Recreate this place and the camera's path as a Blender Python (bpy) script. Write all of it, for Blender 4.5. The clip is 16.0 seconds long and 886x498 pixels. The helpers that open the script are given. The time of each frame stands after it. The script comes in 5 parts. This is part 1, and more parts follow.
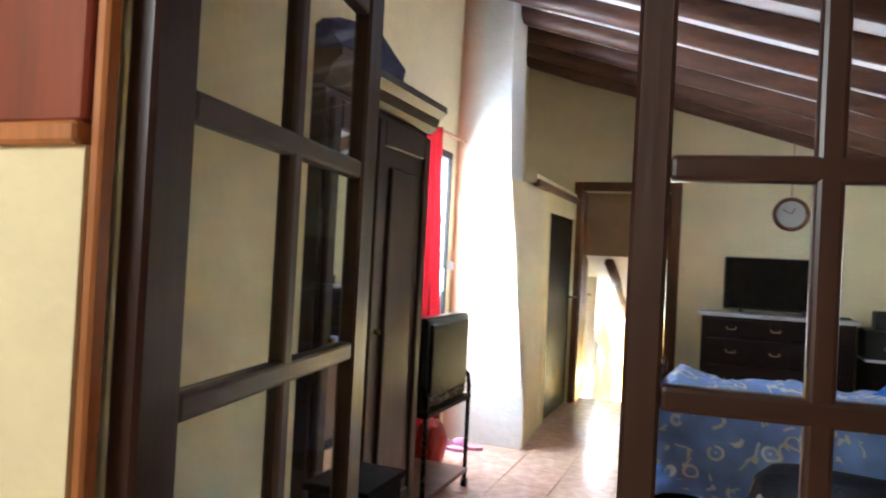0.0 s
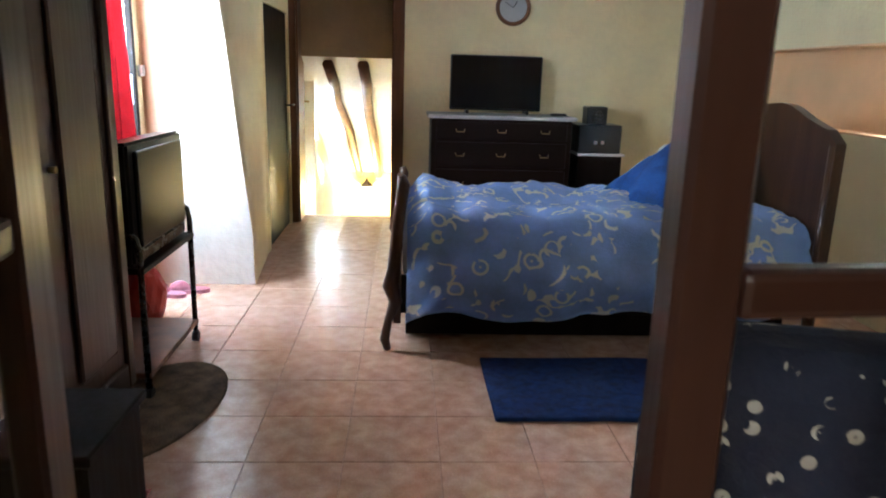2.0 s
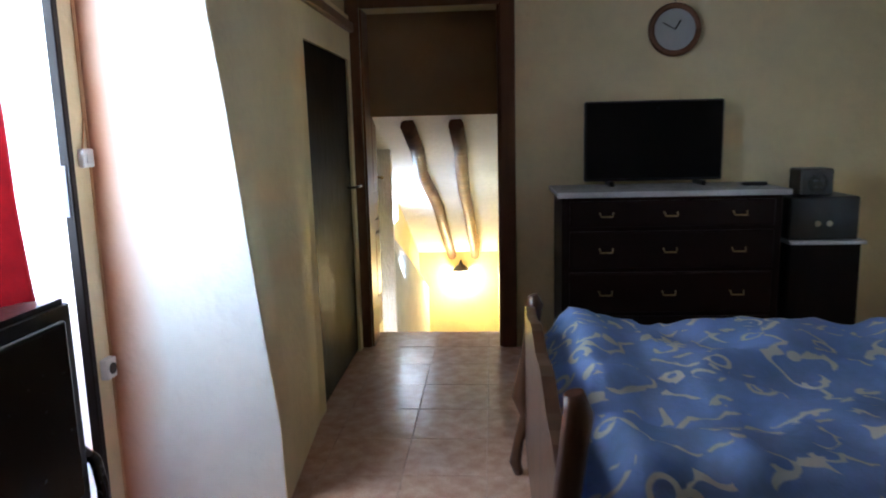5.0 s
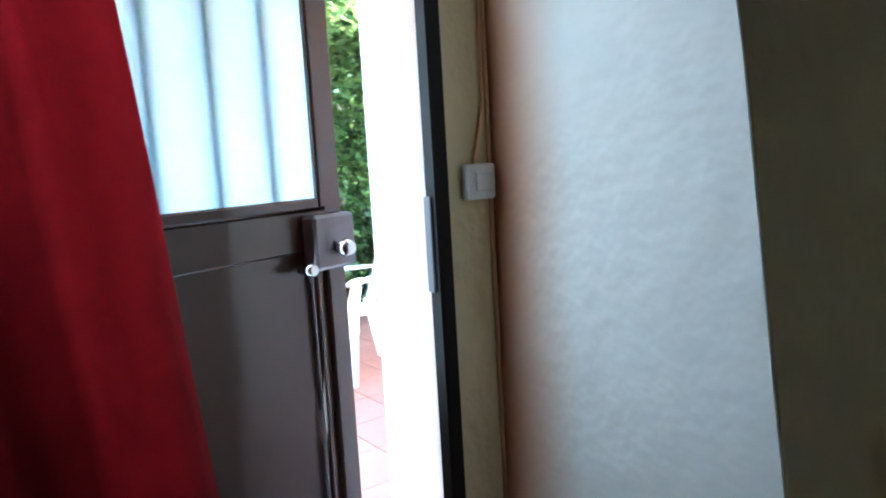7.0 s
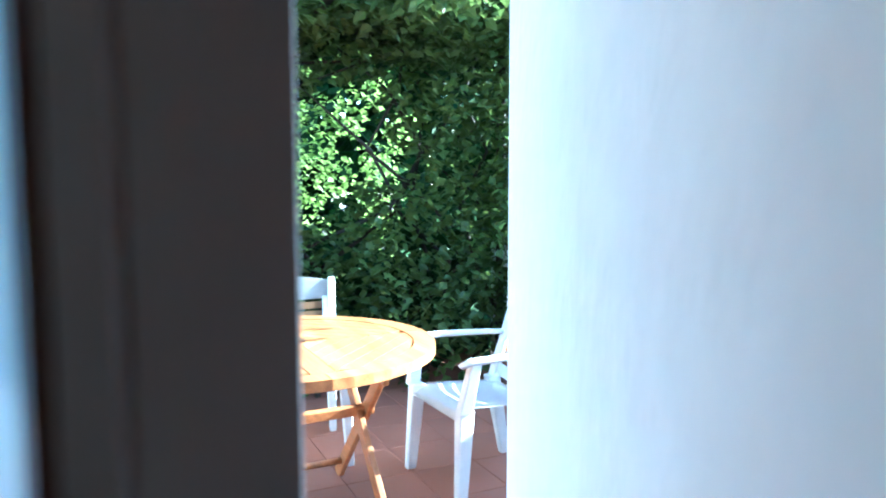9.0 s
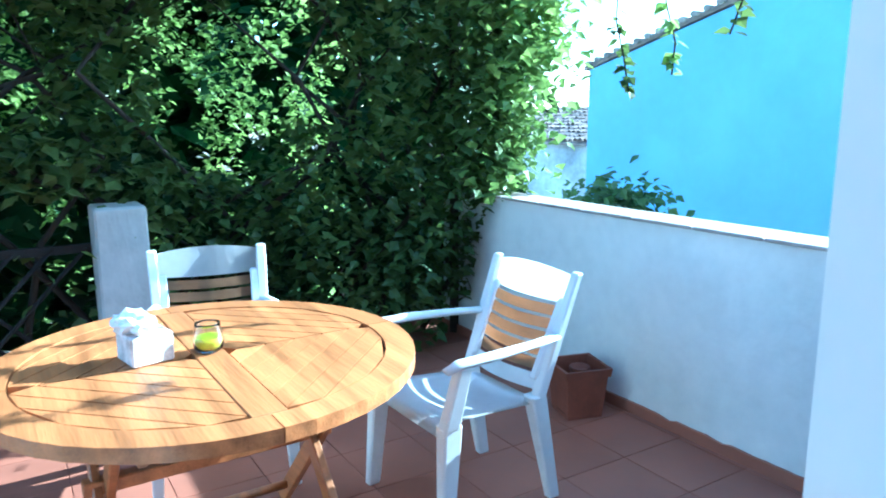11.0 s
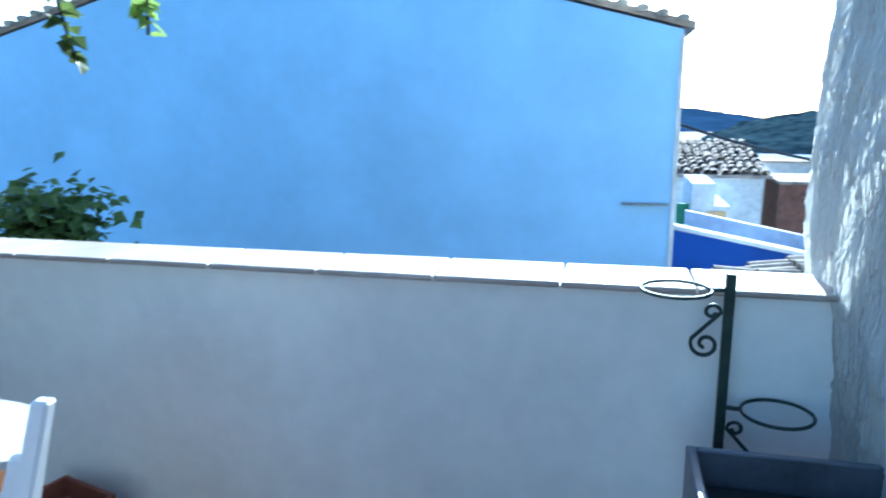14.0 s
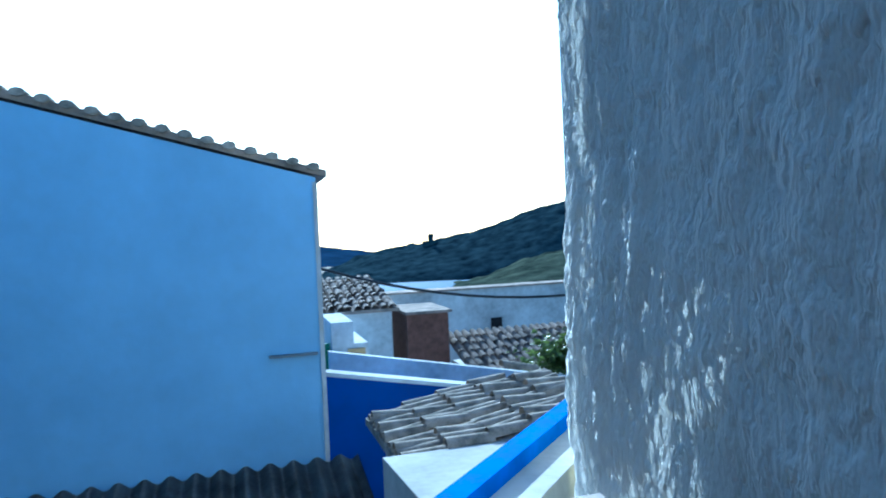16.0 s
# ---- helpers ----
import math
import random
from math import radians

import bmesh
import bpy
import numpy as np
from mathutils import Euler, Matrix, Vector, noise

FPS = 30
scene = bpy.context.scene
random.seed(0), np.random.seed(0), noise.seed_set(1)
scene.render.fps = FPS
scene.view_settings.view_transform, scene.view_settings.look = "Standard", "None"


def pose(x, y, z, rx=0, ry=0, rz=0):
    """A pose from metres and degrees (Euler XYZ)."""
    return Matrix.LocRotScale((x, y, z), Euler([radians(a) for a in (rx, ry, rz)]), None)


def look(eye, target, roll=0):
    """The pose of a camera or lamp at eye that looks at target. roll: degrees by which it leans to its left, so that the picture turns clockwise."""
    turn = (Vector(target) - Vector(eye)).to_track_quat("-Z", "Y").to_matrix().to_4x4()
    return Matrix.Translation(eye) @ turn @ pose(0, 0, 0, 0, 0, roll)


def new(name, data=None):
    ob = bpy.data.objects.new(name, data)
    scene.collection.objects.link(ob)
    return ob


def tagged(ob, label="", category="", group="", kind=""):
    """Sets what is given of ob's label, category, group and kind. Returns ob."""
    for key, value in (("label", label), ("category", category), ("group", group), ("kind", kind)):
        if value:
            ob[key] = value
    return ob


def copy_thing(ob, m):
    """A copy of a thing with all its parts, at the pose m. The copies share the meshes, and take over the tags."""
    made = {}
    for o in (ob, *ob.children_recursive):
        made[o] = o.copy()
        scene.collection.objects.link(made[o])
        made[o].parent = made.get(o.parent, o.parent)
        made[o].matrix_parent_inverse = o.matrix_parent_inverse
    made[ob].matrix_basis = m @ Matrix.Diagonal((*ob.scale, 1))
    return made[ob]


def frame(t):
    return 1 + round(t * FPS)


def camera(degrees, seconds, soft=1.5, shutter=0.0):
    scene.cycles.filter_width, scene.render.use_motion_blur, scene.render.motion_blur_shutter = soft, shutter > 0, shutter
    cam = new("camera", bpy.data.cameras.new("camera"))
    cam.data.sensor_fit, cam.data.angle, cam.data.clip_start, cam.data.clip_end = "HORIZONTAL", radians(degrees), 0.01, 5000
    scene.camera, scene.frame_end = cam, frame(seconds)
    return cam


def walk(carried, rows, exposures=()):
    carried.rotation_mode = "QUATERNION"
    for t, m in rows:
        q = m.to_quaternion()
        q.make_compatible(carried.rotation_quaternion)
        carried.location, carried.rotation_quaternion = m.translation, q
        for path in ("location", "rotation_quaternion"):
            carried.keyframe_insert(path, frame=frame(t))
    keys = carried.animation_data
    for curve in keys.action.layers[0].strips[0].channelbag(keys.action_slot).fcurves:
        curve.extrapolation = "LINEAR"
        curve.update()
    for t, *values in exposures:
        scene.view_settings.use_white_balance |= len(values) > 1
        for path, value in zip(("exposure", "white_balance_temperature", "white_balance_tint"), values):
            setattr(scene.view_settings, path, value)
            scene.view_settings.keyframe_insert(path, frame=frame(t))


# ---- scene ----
PATH = [
    (0, (0.016, -0.055, 1.326), (-0.719, 1.805, 1.349), 3.0),
    (0.5, (-0.157, 0.087, 1.293), (-0.587, 2.039, 1.209), 2.9),
    (1, (-0.18, 0.176, 1.271), (-0.38, 2.146, 0.985), 2.9),
    (1.5, (-0.293, 0.32, 1.258), (-0.265, 2.271, 0.818), 3.0),
    (2, (-0.316, 0.564, 1.286), (-0.204, 2.503, 0.808), 1.7),
    (2.5, (-0.32, 0.899, 1.319), (-0.373, 2.847, 0.866), 0.5),
    (3, (-0.375, 1.258, 1.335), (-0.375, 3.222, 0.956), 0.1),
    (3.2, (-0.393, 1.375, 1.35), (-0.384, 3.343, 0.993), -0.2),
    (5.3, (-0.52, 2.72, 1.32), (-0.74, 4.68, 0.99), -1.9),
    (5.5, (-0.56, 2.885, 1.316), (-0.872, 4.832, 0.987), -1.9),
    (6, (-0.668, 3.275, 1.322), (-1.37, 5.12, 0.998), -2.9),
    (6.2, (-0.69, 3.385, 1.322), (-1.53, 5.172, 1.008), -3.3),
    (6.5, (-0.725, 3.58, 1.295), (-1.884, 5.18, 1.046), -5.0),
    (6.7, (-0.80, 3.73, 1.291), (-2.12, 5.215, 1.066), -3.9),
    (7, (-0.856, 3.97, 1.303), (-2.465, 5.132, 1.056), -3.3),
    (7.5, (-1.076, 4.178, 1.292), (-2.775, 5.214, 1.112), -1.6),
    (8, (-1.297, 4.32, 1.336), (-3.062, 5.239, 1.14), -0.9),
    (8.2, (-1.39, 4.375, 1.347), (-3.18, 5.245, 1.168), -0.7),
    (10.3, (-2.481, 4.671, 1.368), (-4.201, 5.632, 1.021), -0.1),
    (10.5, (-2.535, 4.702, 1.378), (-4.245, 5.674, 1.017), -0.2),
    (11, (-2.693, 4.748, 1.406), (-4.357, 5.794, 1.033), -0.2),
    (11.5, (-2.794, 4.818, 1.454), (-4.381, 5.966, 1.053), -0.3),
    (12, (-2.918, 4.87, 1.445), (-4.396, 6.147, 1.017), 0.2),
    (12.5, (-3.046, 4.946, 1.427), (-4.349, 6.397, 0.986), 0.0),
    (13, (-3.221, 5.154, 1.397), (-4.308, 6.784, 0.993), -0.9),
    (13.5, (-3.367, 5.292, 1.381), (-4.162, 7.081, 0.972), 0.4),
    (14, (-3.498, 5.436, 1.396), (-3.954, 7.339, 0.984), -0.4),
    (14.5, (-3.549, 5.621, 1.406), (-3.659, 7.583, 1.035), -0.9),
    (15, (-3.562, 5.808, 1.455), (-3.418, 7.787, 1.207), -1.4),
    (15.5, (-3.615, 5.968, 1.487), (-3.242, 7.929, 1.359), -1.6),
    (16, (-3.671, 6.105, 1.499), (-3.109, 8.024, 1.45), -2.5),
]
GAP = [
    (8.8, (-1.80, 4.52, 1.355), (-3.60, 5.36, 1.19), -0.1),
    (9.2, (-2.08, 4.68, 1.36), (-3.86, 5.55, 1.15), -0.1),
    (9.5, (-2.27, 4.77, 1.36), (-4.04, 5.67, 1.11), -0.1),
    (9.9, (-2.40, 4.74, 1.365), (-4.14, 5.67, 1.06), -0.1),
]
cam = camera(64.4, 16.0, soft=1.9, shutter=0.3)
walk(cam, [(t, look(eye, target, roll)) for t, eye, target, roll in sorted(PATH + GAP)],
     exposures=[(0.0, 8.75, 5400, 6), (3.2, 8.2, 5400, 6), (5.3, 7.1, 5200, 9), (6.0, 6.5, 5350, 10), (6.5, 5.9, 5300, 8), (7.0, 5.35, 5100, -2),
                (7.5, 5.25, 5000, -8), (8.2, 4.75, 4900, -9), (10.3, 2.55, 4150, -15), (11.5, 2.65, 4400, -12), (12.5, 2.6, 4700, -9), (13.5, 2.1, 4900, -7),
                (14.5, 1.6, 4650, -2), (15.2, 1.15, 4300, -6), (16.0, 0.7, 4250, -7)])

# ---- light ----
SUN_YAW, SUN_EL = -3.5, 26.0
world = bpy.data.worlds.new("sky")
scene.world = world
world.use_nodes = True
nt = world.node_tree
sky = nt.nodes.new("ShaderNodeTexSky")
sky.sky_type, sky.sun_disc = "NISHITA", False
sky.sun_elevation, sky.sun_rotation = radians(SUN_EL), radians(-SUN_YAW)
bg = nt.nodes["Background"]
nt.links.new(sky.outputs["Color"], bg.inputs["Color"])
bg.inputs["Strength"].default_value = 0.14
sun = new("sun", bpy.data.lights.new("sun", "SUN"))
sun.data.energy, sun.data.angle, sun.data.color = 4.5, radians(0.5), (1.0, 0.95, 0.86)
sd = Vector((-math.sin(radians(SUN_YAW)) * math.cos(radians(SUN_EL)), math.cos(radians(SUN_YAW)) * math.cos(radians(SUN_EL)), math.sin(radians(SUN_EL))))
sun.matrix_world = look(sd * 20, (0, 0, 0))


def area_lamp(name, eye, target, w, h, power, color):
    lamp = bpy.data.lights.new(name, "AREA")
    lamp.shape, lamp.size, lamp.size_y, lamp.energy, lamp.color = "RECTANGLE", w, h, power, color
    ob = new(name, lamp)
    ob.matrix_world = look(eye, target)
    return ob


# daylight in the terrace door and small window; hall lamp is an added fill
area_lamp("door_daylight", (-1.96, 4.22, 1.25), (0, 4.75, 1.0), 0.75, 1.8, 0.34, (0.93, 0.97, 1.0))
# no source is built for this one, it only brightens the hall side
area_lamp("hall_fill", (-1.3, -1.5, 2.2), (-0.6, 0.6, 1.2), 0.8, 0.8, 0.11, (1.0, 0.93, 0.80))
area_lamp("niche_daylight", (2.435, 4.15, 1.29), (0.5, 4.3, 0.9), 0.26, 0.26, 0.015, (1.0, 0.85, 0.65))


# ---- materials ----
def mat(name, color, rough=0.6, metal=0.0, var=0.12, scale=6.0, bump=0.0, bscale=40.0, spec=0.5, grain=None, color2=None, coat=0.0, vor=False):
    """A surface with two scales of variation; grain: a stretch of the noise along x, y, z."""
    m = bpy.data.materials.new(name)
    m.use_nodes = True
    n, l = m.node_tree.nodes, m.node_tree.links
    b = n["Principled BSDF"]
    b.inputs["Roughness"].default_value, b.inputs["Metallic"].default_value = rough, metal
    b.inputs["Specular IOR Level"].default_value, b.inputs["Coat Weight"].default_value = spec, coat
    tc = n.new("ShaderNodeTexCoord")
    mp = n.new("ShaderNodeMapping")
    mp.inputs["Scale"].default_value = grain or (1, 1, 1)
    l.new(tc.outputs["Object"], mp.inputs["Vector"])
    big, small = n.new("ShaderNodeTexNoise"), n.new("ShaderNodeTexNoise")
    big.inputs["Scale"].default_value, big.inputs["Detail"].default_value = scale, 6
    small.inputs["Scale"].default_value, small.inputs["Detail"].default_value = scale * 9, 4
    for t in (big, small):
        l.new(mp.outputs["Vector"], t.inputs["Vector"])
    mixn = n.new("ShaderNodeMath")
    mixn.operation = "MULTIPLY_ADD"
    mixn.inputs[1].default_value = 0.35
    l.new(small.outputs["Fac"], mixn.inputs[0])
    l.new(big.outputs["Fac"], mixn.inputs[2])
    ramp = n.new("ShaderNodeValToRGB")
    c2 = color2 or tuple(c * (1 - 2.2 * var) for c in color)
    ramp.color_ramp.elements[0].position, ramp.color_ramp.elements[0].color = 0.42, (*c2, 1)
    ramp.color_ramp.elements[1].position, ramp.color_ramp.elements[1].color = 0.86, (*(min(c * (1 + var), 1) for c in color), 1)
    l.new(mixn.outputs[0], ramp.inputs["Fac"])
    oi = n.new("ShaderNodeObjectInfo")
    hsv = n.new("ShaderNodeHueSaturation")
    rnd = n.new("ShaderNodeMath")
    rnd.operation, rnd.inputs[1].default_value, rnd.inputs[2].default_value = "MULTIPLY_ADD", var * 1.2, 1 - var * 0.6
    l.new(oi.outputs["Random"], rnd.inputs[0])
    l.new(rnd.outputs[0], hsv.inputs["Value"])
    l.new(ramp.outputs["Color"], hsv.inputs["Color"])
    l.new(hsv.outputs["Color"], b.inputs["Base Color"])
    rr = n.new("ShaderNodeMath")
    rr.operation, rr.inputs[1].default_value, rr.inputs[2].default_value = "MULTIPLY_ADD", 0.25, rough - 0.12
    l.new(small.outputs["Fac"], rr.inputs[0])
    l.new(rr.outputs[0], b.inputs["Roughness"])
    if bump:
        bt = n.new("ShaderNodeTexVoronoi" if vor else "ShaderNodeTexNoise")
        bt.inputs["Scale"].default_value = bscale
        l.new(mp.outputs["Vector"], bt.inputs["Vector"])
        bp = n.new("ShaderNodeBump")
        bp.inputs["Strength"].default_value, bp.inputs["Distance"].default_value = bump, 0.02
        l.new(bt.outputs["Distance" if vor else "Fac"], bp.inputs["Height"])
        l.new(bp.outputs["Normal"], b.inputs["Normal"])
    return m


def glow(name, color, strength):
    m = bpy.data.materials.new(name)
    m.use_nodes = True
    b = m.node_tree.nodes["Principled BSDF"]
    b.inputs["Base Color"].default_value = (*color, 1)
    b.inputs["Emission Color"].default_value, b.inputs["Emission Strength"].default_value = (*color, 1), strength
    return m


def glass(name, rough=0.0, color=(0.95, 0.97, 0.97), bump=0.0):
    m = bpy.data.materials.new(name)
    m.use_nodes = True
    n, l = m.node_tree.nodes, m.node_tree.links
    b = n["Principled BSDF"]
    b.inputs["Base Color"].default_value, b.inputs["Roughness"].default_value = (*color, 1), rough
    b.inputs["Transmission Weight"].default_value, b.inputs["IOR"].default_value = 1.0, 1.08
    if bump:
        w = n.new("ShaderNodeTexWave")
        w.inputs["Scale"].default_value, w.inputs["Distortion"].default_value = 60, 1
        bp = n.new("ShaderNodeBump")
        bp.inputs["Strength"].default_value = bump
        l.new(w.outputs["Fac"], bp.inputs["Height"])
        l.new(bp.outputs["Normal"], b.inputs["Normal"])
    return m


M_WALL = mat("cream_wall_paint", (0.80, 0.69, 0.42), 0.85, var=0.05, scale=2.0, bump=0.25, bscale=30)
M_WHITEWALL = mat("white_wall_paint", (0.82, 0.80, 0.74), 0.85, var=0.04, scale=2.0, bump=0.3, bscale=18)
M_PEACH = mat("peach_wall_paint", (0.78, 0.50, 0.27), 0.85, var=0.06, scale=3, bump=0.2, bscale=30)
M_CEIL = mat("ceiling_plaster", (0.88, 0.88, 0.88), 0.9, var=0.04, scale=3, bump=0.4, bscale=25)
M_LOG = mat("dark_log", (0.13, 0.056, 0.032), 0.45, var=0.25, scale=5, bump=0.4, bscale=14, grain=(0.25, 2, 2))
M_WOOD = mat("dark_varnished_wood", (0.038, 0.014, 0.009), 0.36, var=0.07, scale=3.5, bump=0.05, bscale=22, grain=(2, 2, 0.15), coat=0.08)
M_WOODH = mat("dark_varnished_wood_across", (0.038, 0.014, 0.009), 0.36, var=0.07, scale=3.5, bump=0.05, bscale=22, grain=(0.2, 2, 2), coat=0.08)
M_BLACKWOOD = mat("black_stained_wood", (0.008, 0.005, 0.004), 0.5, var=0.2, scale=5, grain=(2, 2, 0.2), spec=0.08)
M_DRESSER = mat("nearly_black_dresser_wood", (0.014, 0.006, 0.004), 0.4, var=0.15, scale=4, grain=(0.2, 2, 2), spec=0.25)
M_ORANGEWOOD = mat("orange_pine", (0.40, 0.14, 0.04), 0.35, var=0.22, scale=6, grain=(3, 3, 0.2), coat=0.2)
M_REDWOOD = mat("red_brown_panel", (0.20, 0.03, 0.012), 0.35, var=0.2, scale=4, grain=(3, 3, 0.3), coat=0.2)
M_BEDWOOD = mat("walnut_bed_wood", (0.085, 0.036, 0.016), 0.35, var=0.25, scale=6, grain=(2, 2, 0.3), coat=0.25)
M_CASING = mat("brown_door_casing", (0.16, 0.065, 0.025), 0.4, var=0.2, scale=6, grain=(2, 2, 0.2))
M_TILE = mat("terracotta_floor_tile", (0.68, 0.46, 0.33), 0.22, var=0.05, scale=13, bump=0.04, bscale=20, color2=(0.47, 0.26, 0.165))
M_GROUT = mat("floor_grout", (0.60, 0.39, 0.28), 0.6, var=0.08)
M_OTILE = mat("red_terrace_tile", (0.31, 0.12, 0.075), 0.5, var=0.05, scale=2, bump=0.03, bscale=25, color2=(0.24, 0.095, 0.062))
M_OGROUT = mat("terrace_grout", (0.23, 0.09, 0.058), 0.6, var=0.1)
M_MARBLE = mat("pale_marble_top", (0.62, 0.62, 0.64), 0.2, var=0.1, scale=5)
M_BLACK = mat("black_plastic", (0.012, 0.012, 0.013), 0.35, var=0.1)
M_SCREEN = mat("dark_screen", (0.004, 0.004, 0.005), 0.22, var=0.05, spec=0.2)
M_METALBLK = mat("black_lacquered_tube", (0.015, 0.014, 0.014), 0.25, var=0.1, spec=0.6)
M_CHROME = mat("chrome", (0.75, 0.75, 0.77), 0.15, metal=1.0, var=0.05)
M_BRASS = mat("aged_brass", (0.45, 0.33, 0.14), 0.35, metal=1.0, var=0.1)
M_BLUEFAB = mat("plain_blue_cloth", (0.025, 0.09, 0.33), 0.9, var=0.18, scale=9, bump=0.3, bscale=60)
M_MAT = mat("blue_bath_mat", (0.006, 0.035, 0.16), 0.95, var=0.25, scale=30, bump=0.8, bscale=220)
M_RUG = mat("brown_patterned_rug", (0.16, 0.10, 0.055), 0.95, var=0.4, scale=14, bump=0.6, bscale=160, color2=(0.035, 0.025, 0.018))
M_RED = mat("red_curtain_cloth", (0.24, 0.008, 0.012), 0.75, var=0.12, scale=10, bump=0.1, bscale=90)
M_REDPL = mat("red_bag", (0.50, 0.03, 0.015), 0.5, var=0.12)
M_PINK = mat("pink_slipper", (0.60, 0.25, 0.32), 0.8, var=0.15)
M_WHITEPL = mat("white_plastic", (0.75, 0.75, 0.73), 0.35, var=0.04, scale=3)
M_WHITECH = mat("white_resin_chair", (0.80, 0.81, 0.82), 0.4, var=0.05, scale=4)
M_SLAT = mat("tan_wood_slat", (0.42, 0.25, 0.13), 0.5, var=0.15, scale=10, grain=(0.3, 3, 3))
M_TEAK = mat("oiled_teak", (0.42, 0.165, 0.055), 0.4, var=0.22, scale=7, bump=0.1, bscale=30, grain=(0.25, 3, 3))
M_TEAKG = mat("teak_seam", (0.12, 0.05, 0.02), 0.8)
M_PARAPET = mat("white_terrace_render", (0.80, 0.80, 0.78), 0.9, var=0.07, scale=1.6, bump=0.25, bscale=12)
M_OLDLIME = mat("weathered_lime_render", (0.52, 0.52, 0.51), 0.95, var=0.15, scale=1.1, bump=0.4, bscale=14)
M_COPING = mat("pale_coping_tile", (0.42, 0.38, 0.36), 0.6, var=0.12, scale=4, color2=(0.27, 0.22, 0.19))
M_ROUGH = mat("rough_white_stucco", (0.88, 0.88, 0.86), 0.9, var=0.05, scale=2.5, bump=0.8, bscale=65, grain=(1, 1, 0.35), spec=0.2)
M_BLUEWALL = mat("sky_blue_house_paint", (0.33, 0.53, 0.80), 0.9, var=0.06, scale=0.7, bump=0.2, bscale=8)
M_DEEPBLUE = mat("deep_blue_wall_paint", (0.015, 0.06, 0.30), 0.85, var=0.1, scale=2)
M_BRIGHTBLUE = mat("bright_blue_band_paint", (0.02, 0.15, 0.66), 0.9, var=0.1, scale=4, spec=0.1)
M_FARWHITE = mat("far_lime_wash", (0.62, 0.63, 0.64), 0.95, var=0.18, scale=0.8, color2=(0.34, 0.34, 0.34), spec=0.15)
M_ROOFTILE = mat("weathered_roof_tile", (0.28, 0.22, 0.18), 0.9, var=0.3, scale=2.5, color2=(0.12, 0.105, 0.095), bump=0.3, spec=0.15)
M_OLDTILE = mat("lichen_grey_tile", (0.36, 0.31, 0.26), 0.95, var=0.35, scale=5, color2=(0.13, 0.12, 0.10), bump=0.4, spec=0.15)
M_FIBRO = mat("grey_fibre_cement", (0.29, 0.31, 0.34), 0.85, var=0.25, scale=2, spec=0.15)
M_BRICK = mat("brown_brick", (0.14, 0.065, 0.045), 0.9, var=0.2, scale=6, bump=0.3)
M_POT = mat("terracotta_pot", (0.22, 0.07, 0.042), 0.6, var=0.15)
M_SOIL = mat("dark_soil", (0.04, 0.03, 0.022), 1.0, var=0.3, scale=20, bump=1, bscale=60)
M_IRON = mat("dark_green_iron", (0.03, 0.055, 0.05), 0.5, var=0.2, scale=30, metal=0.4)
M_LEAF = mat("vine_leaf", (0.12, 0.165, 0.045), 0.4, var=0.35, scale=1.2, color2=(0.042, 0.066, 0.018), spec=0.4)
# lighter copy of the vine leaf, with sunlight put into its colour
M_LEAFL = mat("sunlit_vine_leaf", (0.25, 0.34, 0.09), 0.45, var=0.3, scale=1.2, color2=(0.12, 0.19, 0.05), spec=0.3)
M_STEM = mat("vine_stem", (0.035, 0.026, 0.017), 0.9, var=0.3)
M_BROWNMETAL = mat("brown_painted_steel_door", (0.085, 0.045, 0.031), 0.27, var=0.04, scale=4, bump=0.03, bscale=6, coat=0.35)
M_DARKFRAME = mat("dark_door_frame", (0.009, 0.006, 0.005), 0.5, var=0.2, spec=0.2)
# wooded and far hill: backlit darkness and blue haze are mixed into the colour
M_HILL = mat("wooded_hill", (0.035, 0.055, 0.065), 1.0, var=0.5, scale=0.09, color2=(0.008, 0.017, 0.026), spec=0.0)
M_FARHILL = mat("far_hill_in_haze", (0.025, 0.05, 0.10), 1.0, var=0.2, scale=0.02, spec=0.0)
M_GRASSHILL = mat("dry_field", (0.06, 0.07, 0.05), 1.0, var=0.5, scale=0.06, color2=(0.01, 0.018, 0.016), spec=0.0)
M_LAKE = mat("lake_water", (0.06, 0.14, 0.25), 0.8, var=0.05, spec=0.1)
M_GROUND = mat("village_ground", (0.22, 0.19, 0.15), 1.0, var=0.3, scale=0.5, spec=0.15)
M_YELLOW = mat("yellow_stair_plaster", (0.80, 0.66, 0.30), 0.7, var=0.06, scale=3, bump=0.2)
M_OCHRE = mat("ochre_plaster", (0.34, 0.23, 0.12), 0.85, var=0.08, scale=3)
M_JARGLASS = glass("clear_jar_glass")
M_JARGLASS.node_tree.nodes["Principled BSDF"].inputs["IOR"].default_value = 1.4
M_GLASS = glass("clear_pane_glass")
M_RIBGLASS = glass("ribbed_wired_glass", 0.22, (0.73, 0.92, 1.0), 0.35)
n, l = M_RIBGLASS.node_tree.nodes, M_RIBGLASS.node_tree.links
tl, mixs = n.new("ShaderNodeBsdfTranslucent"), n.new("ShaderNodeMixShader")
tl.inputs["Color"].default_value, mixs.inputs["Fac"].default_value = (0.73, 0.92, 1.0, 1), 0.6
l.new(n["Principled BSDF"].outputs["BSDF"], mixs.inputs[1])
l.new(tl.outputs["BSDF"], mixs.inputs[2])
l.new(mixs.outputs["Shader"], n["Material Output"].inputs["Surface"])
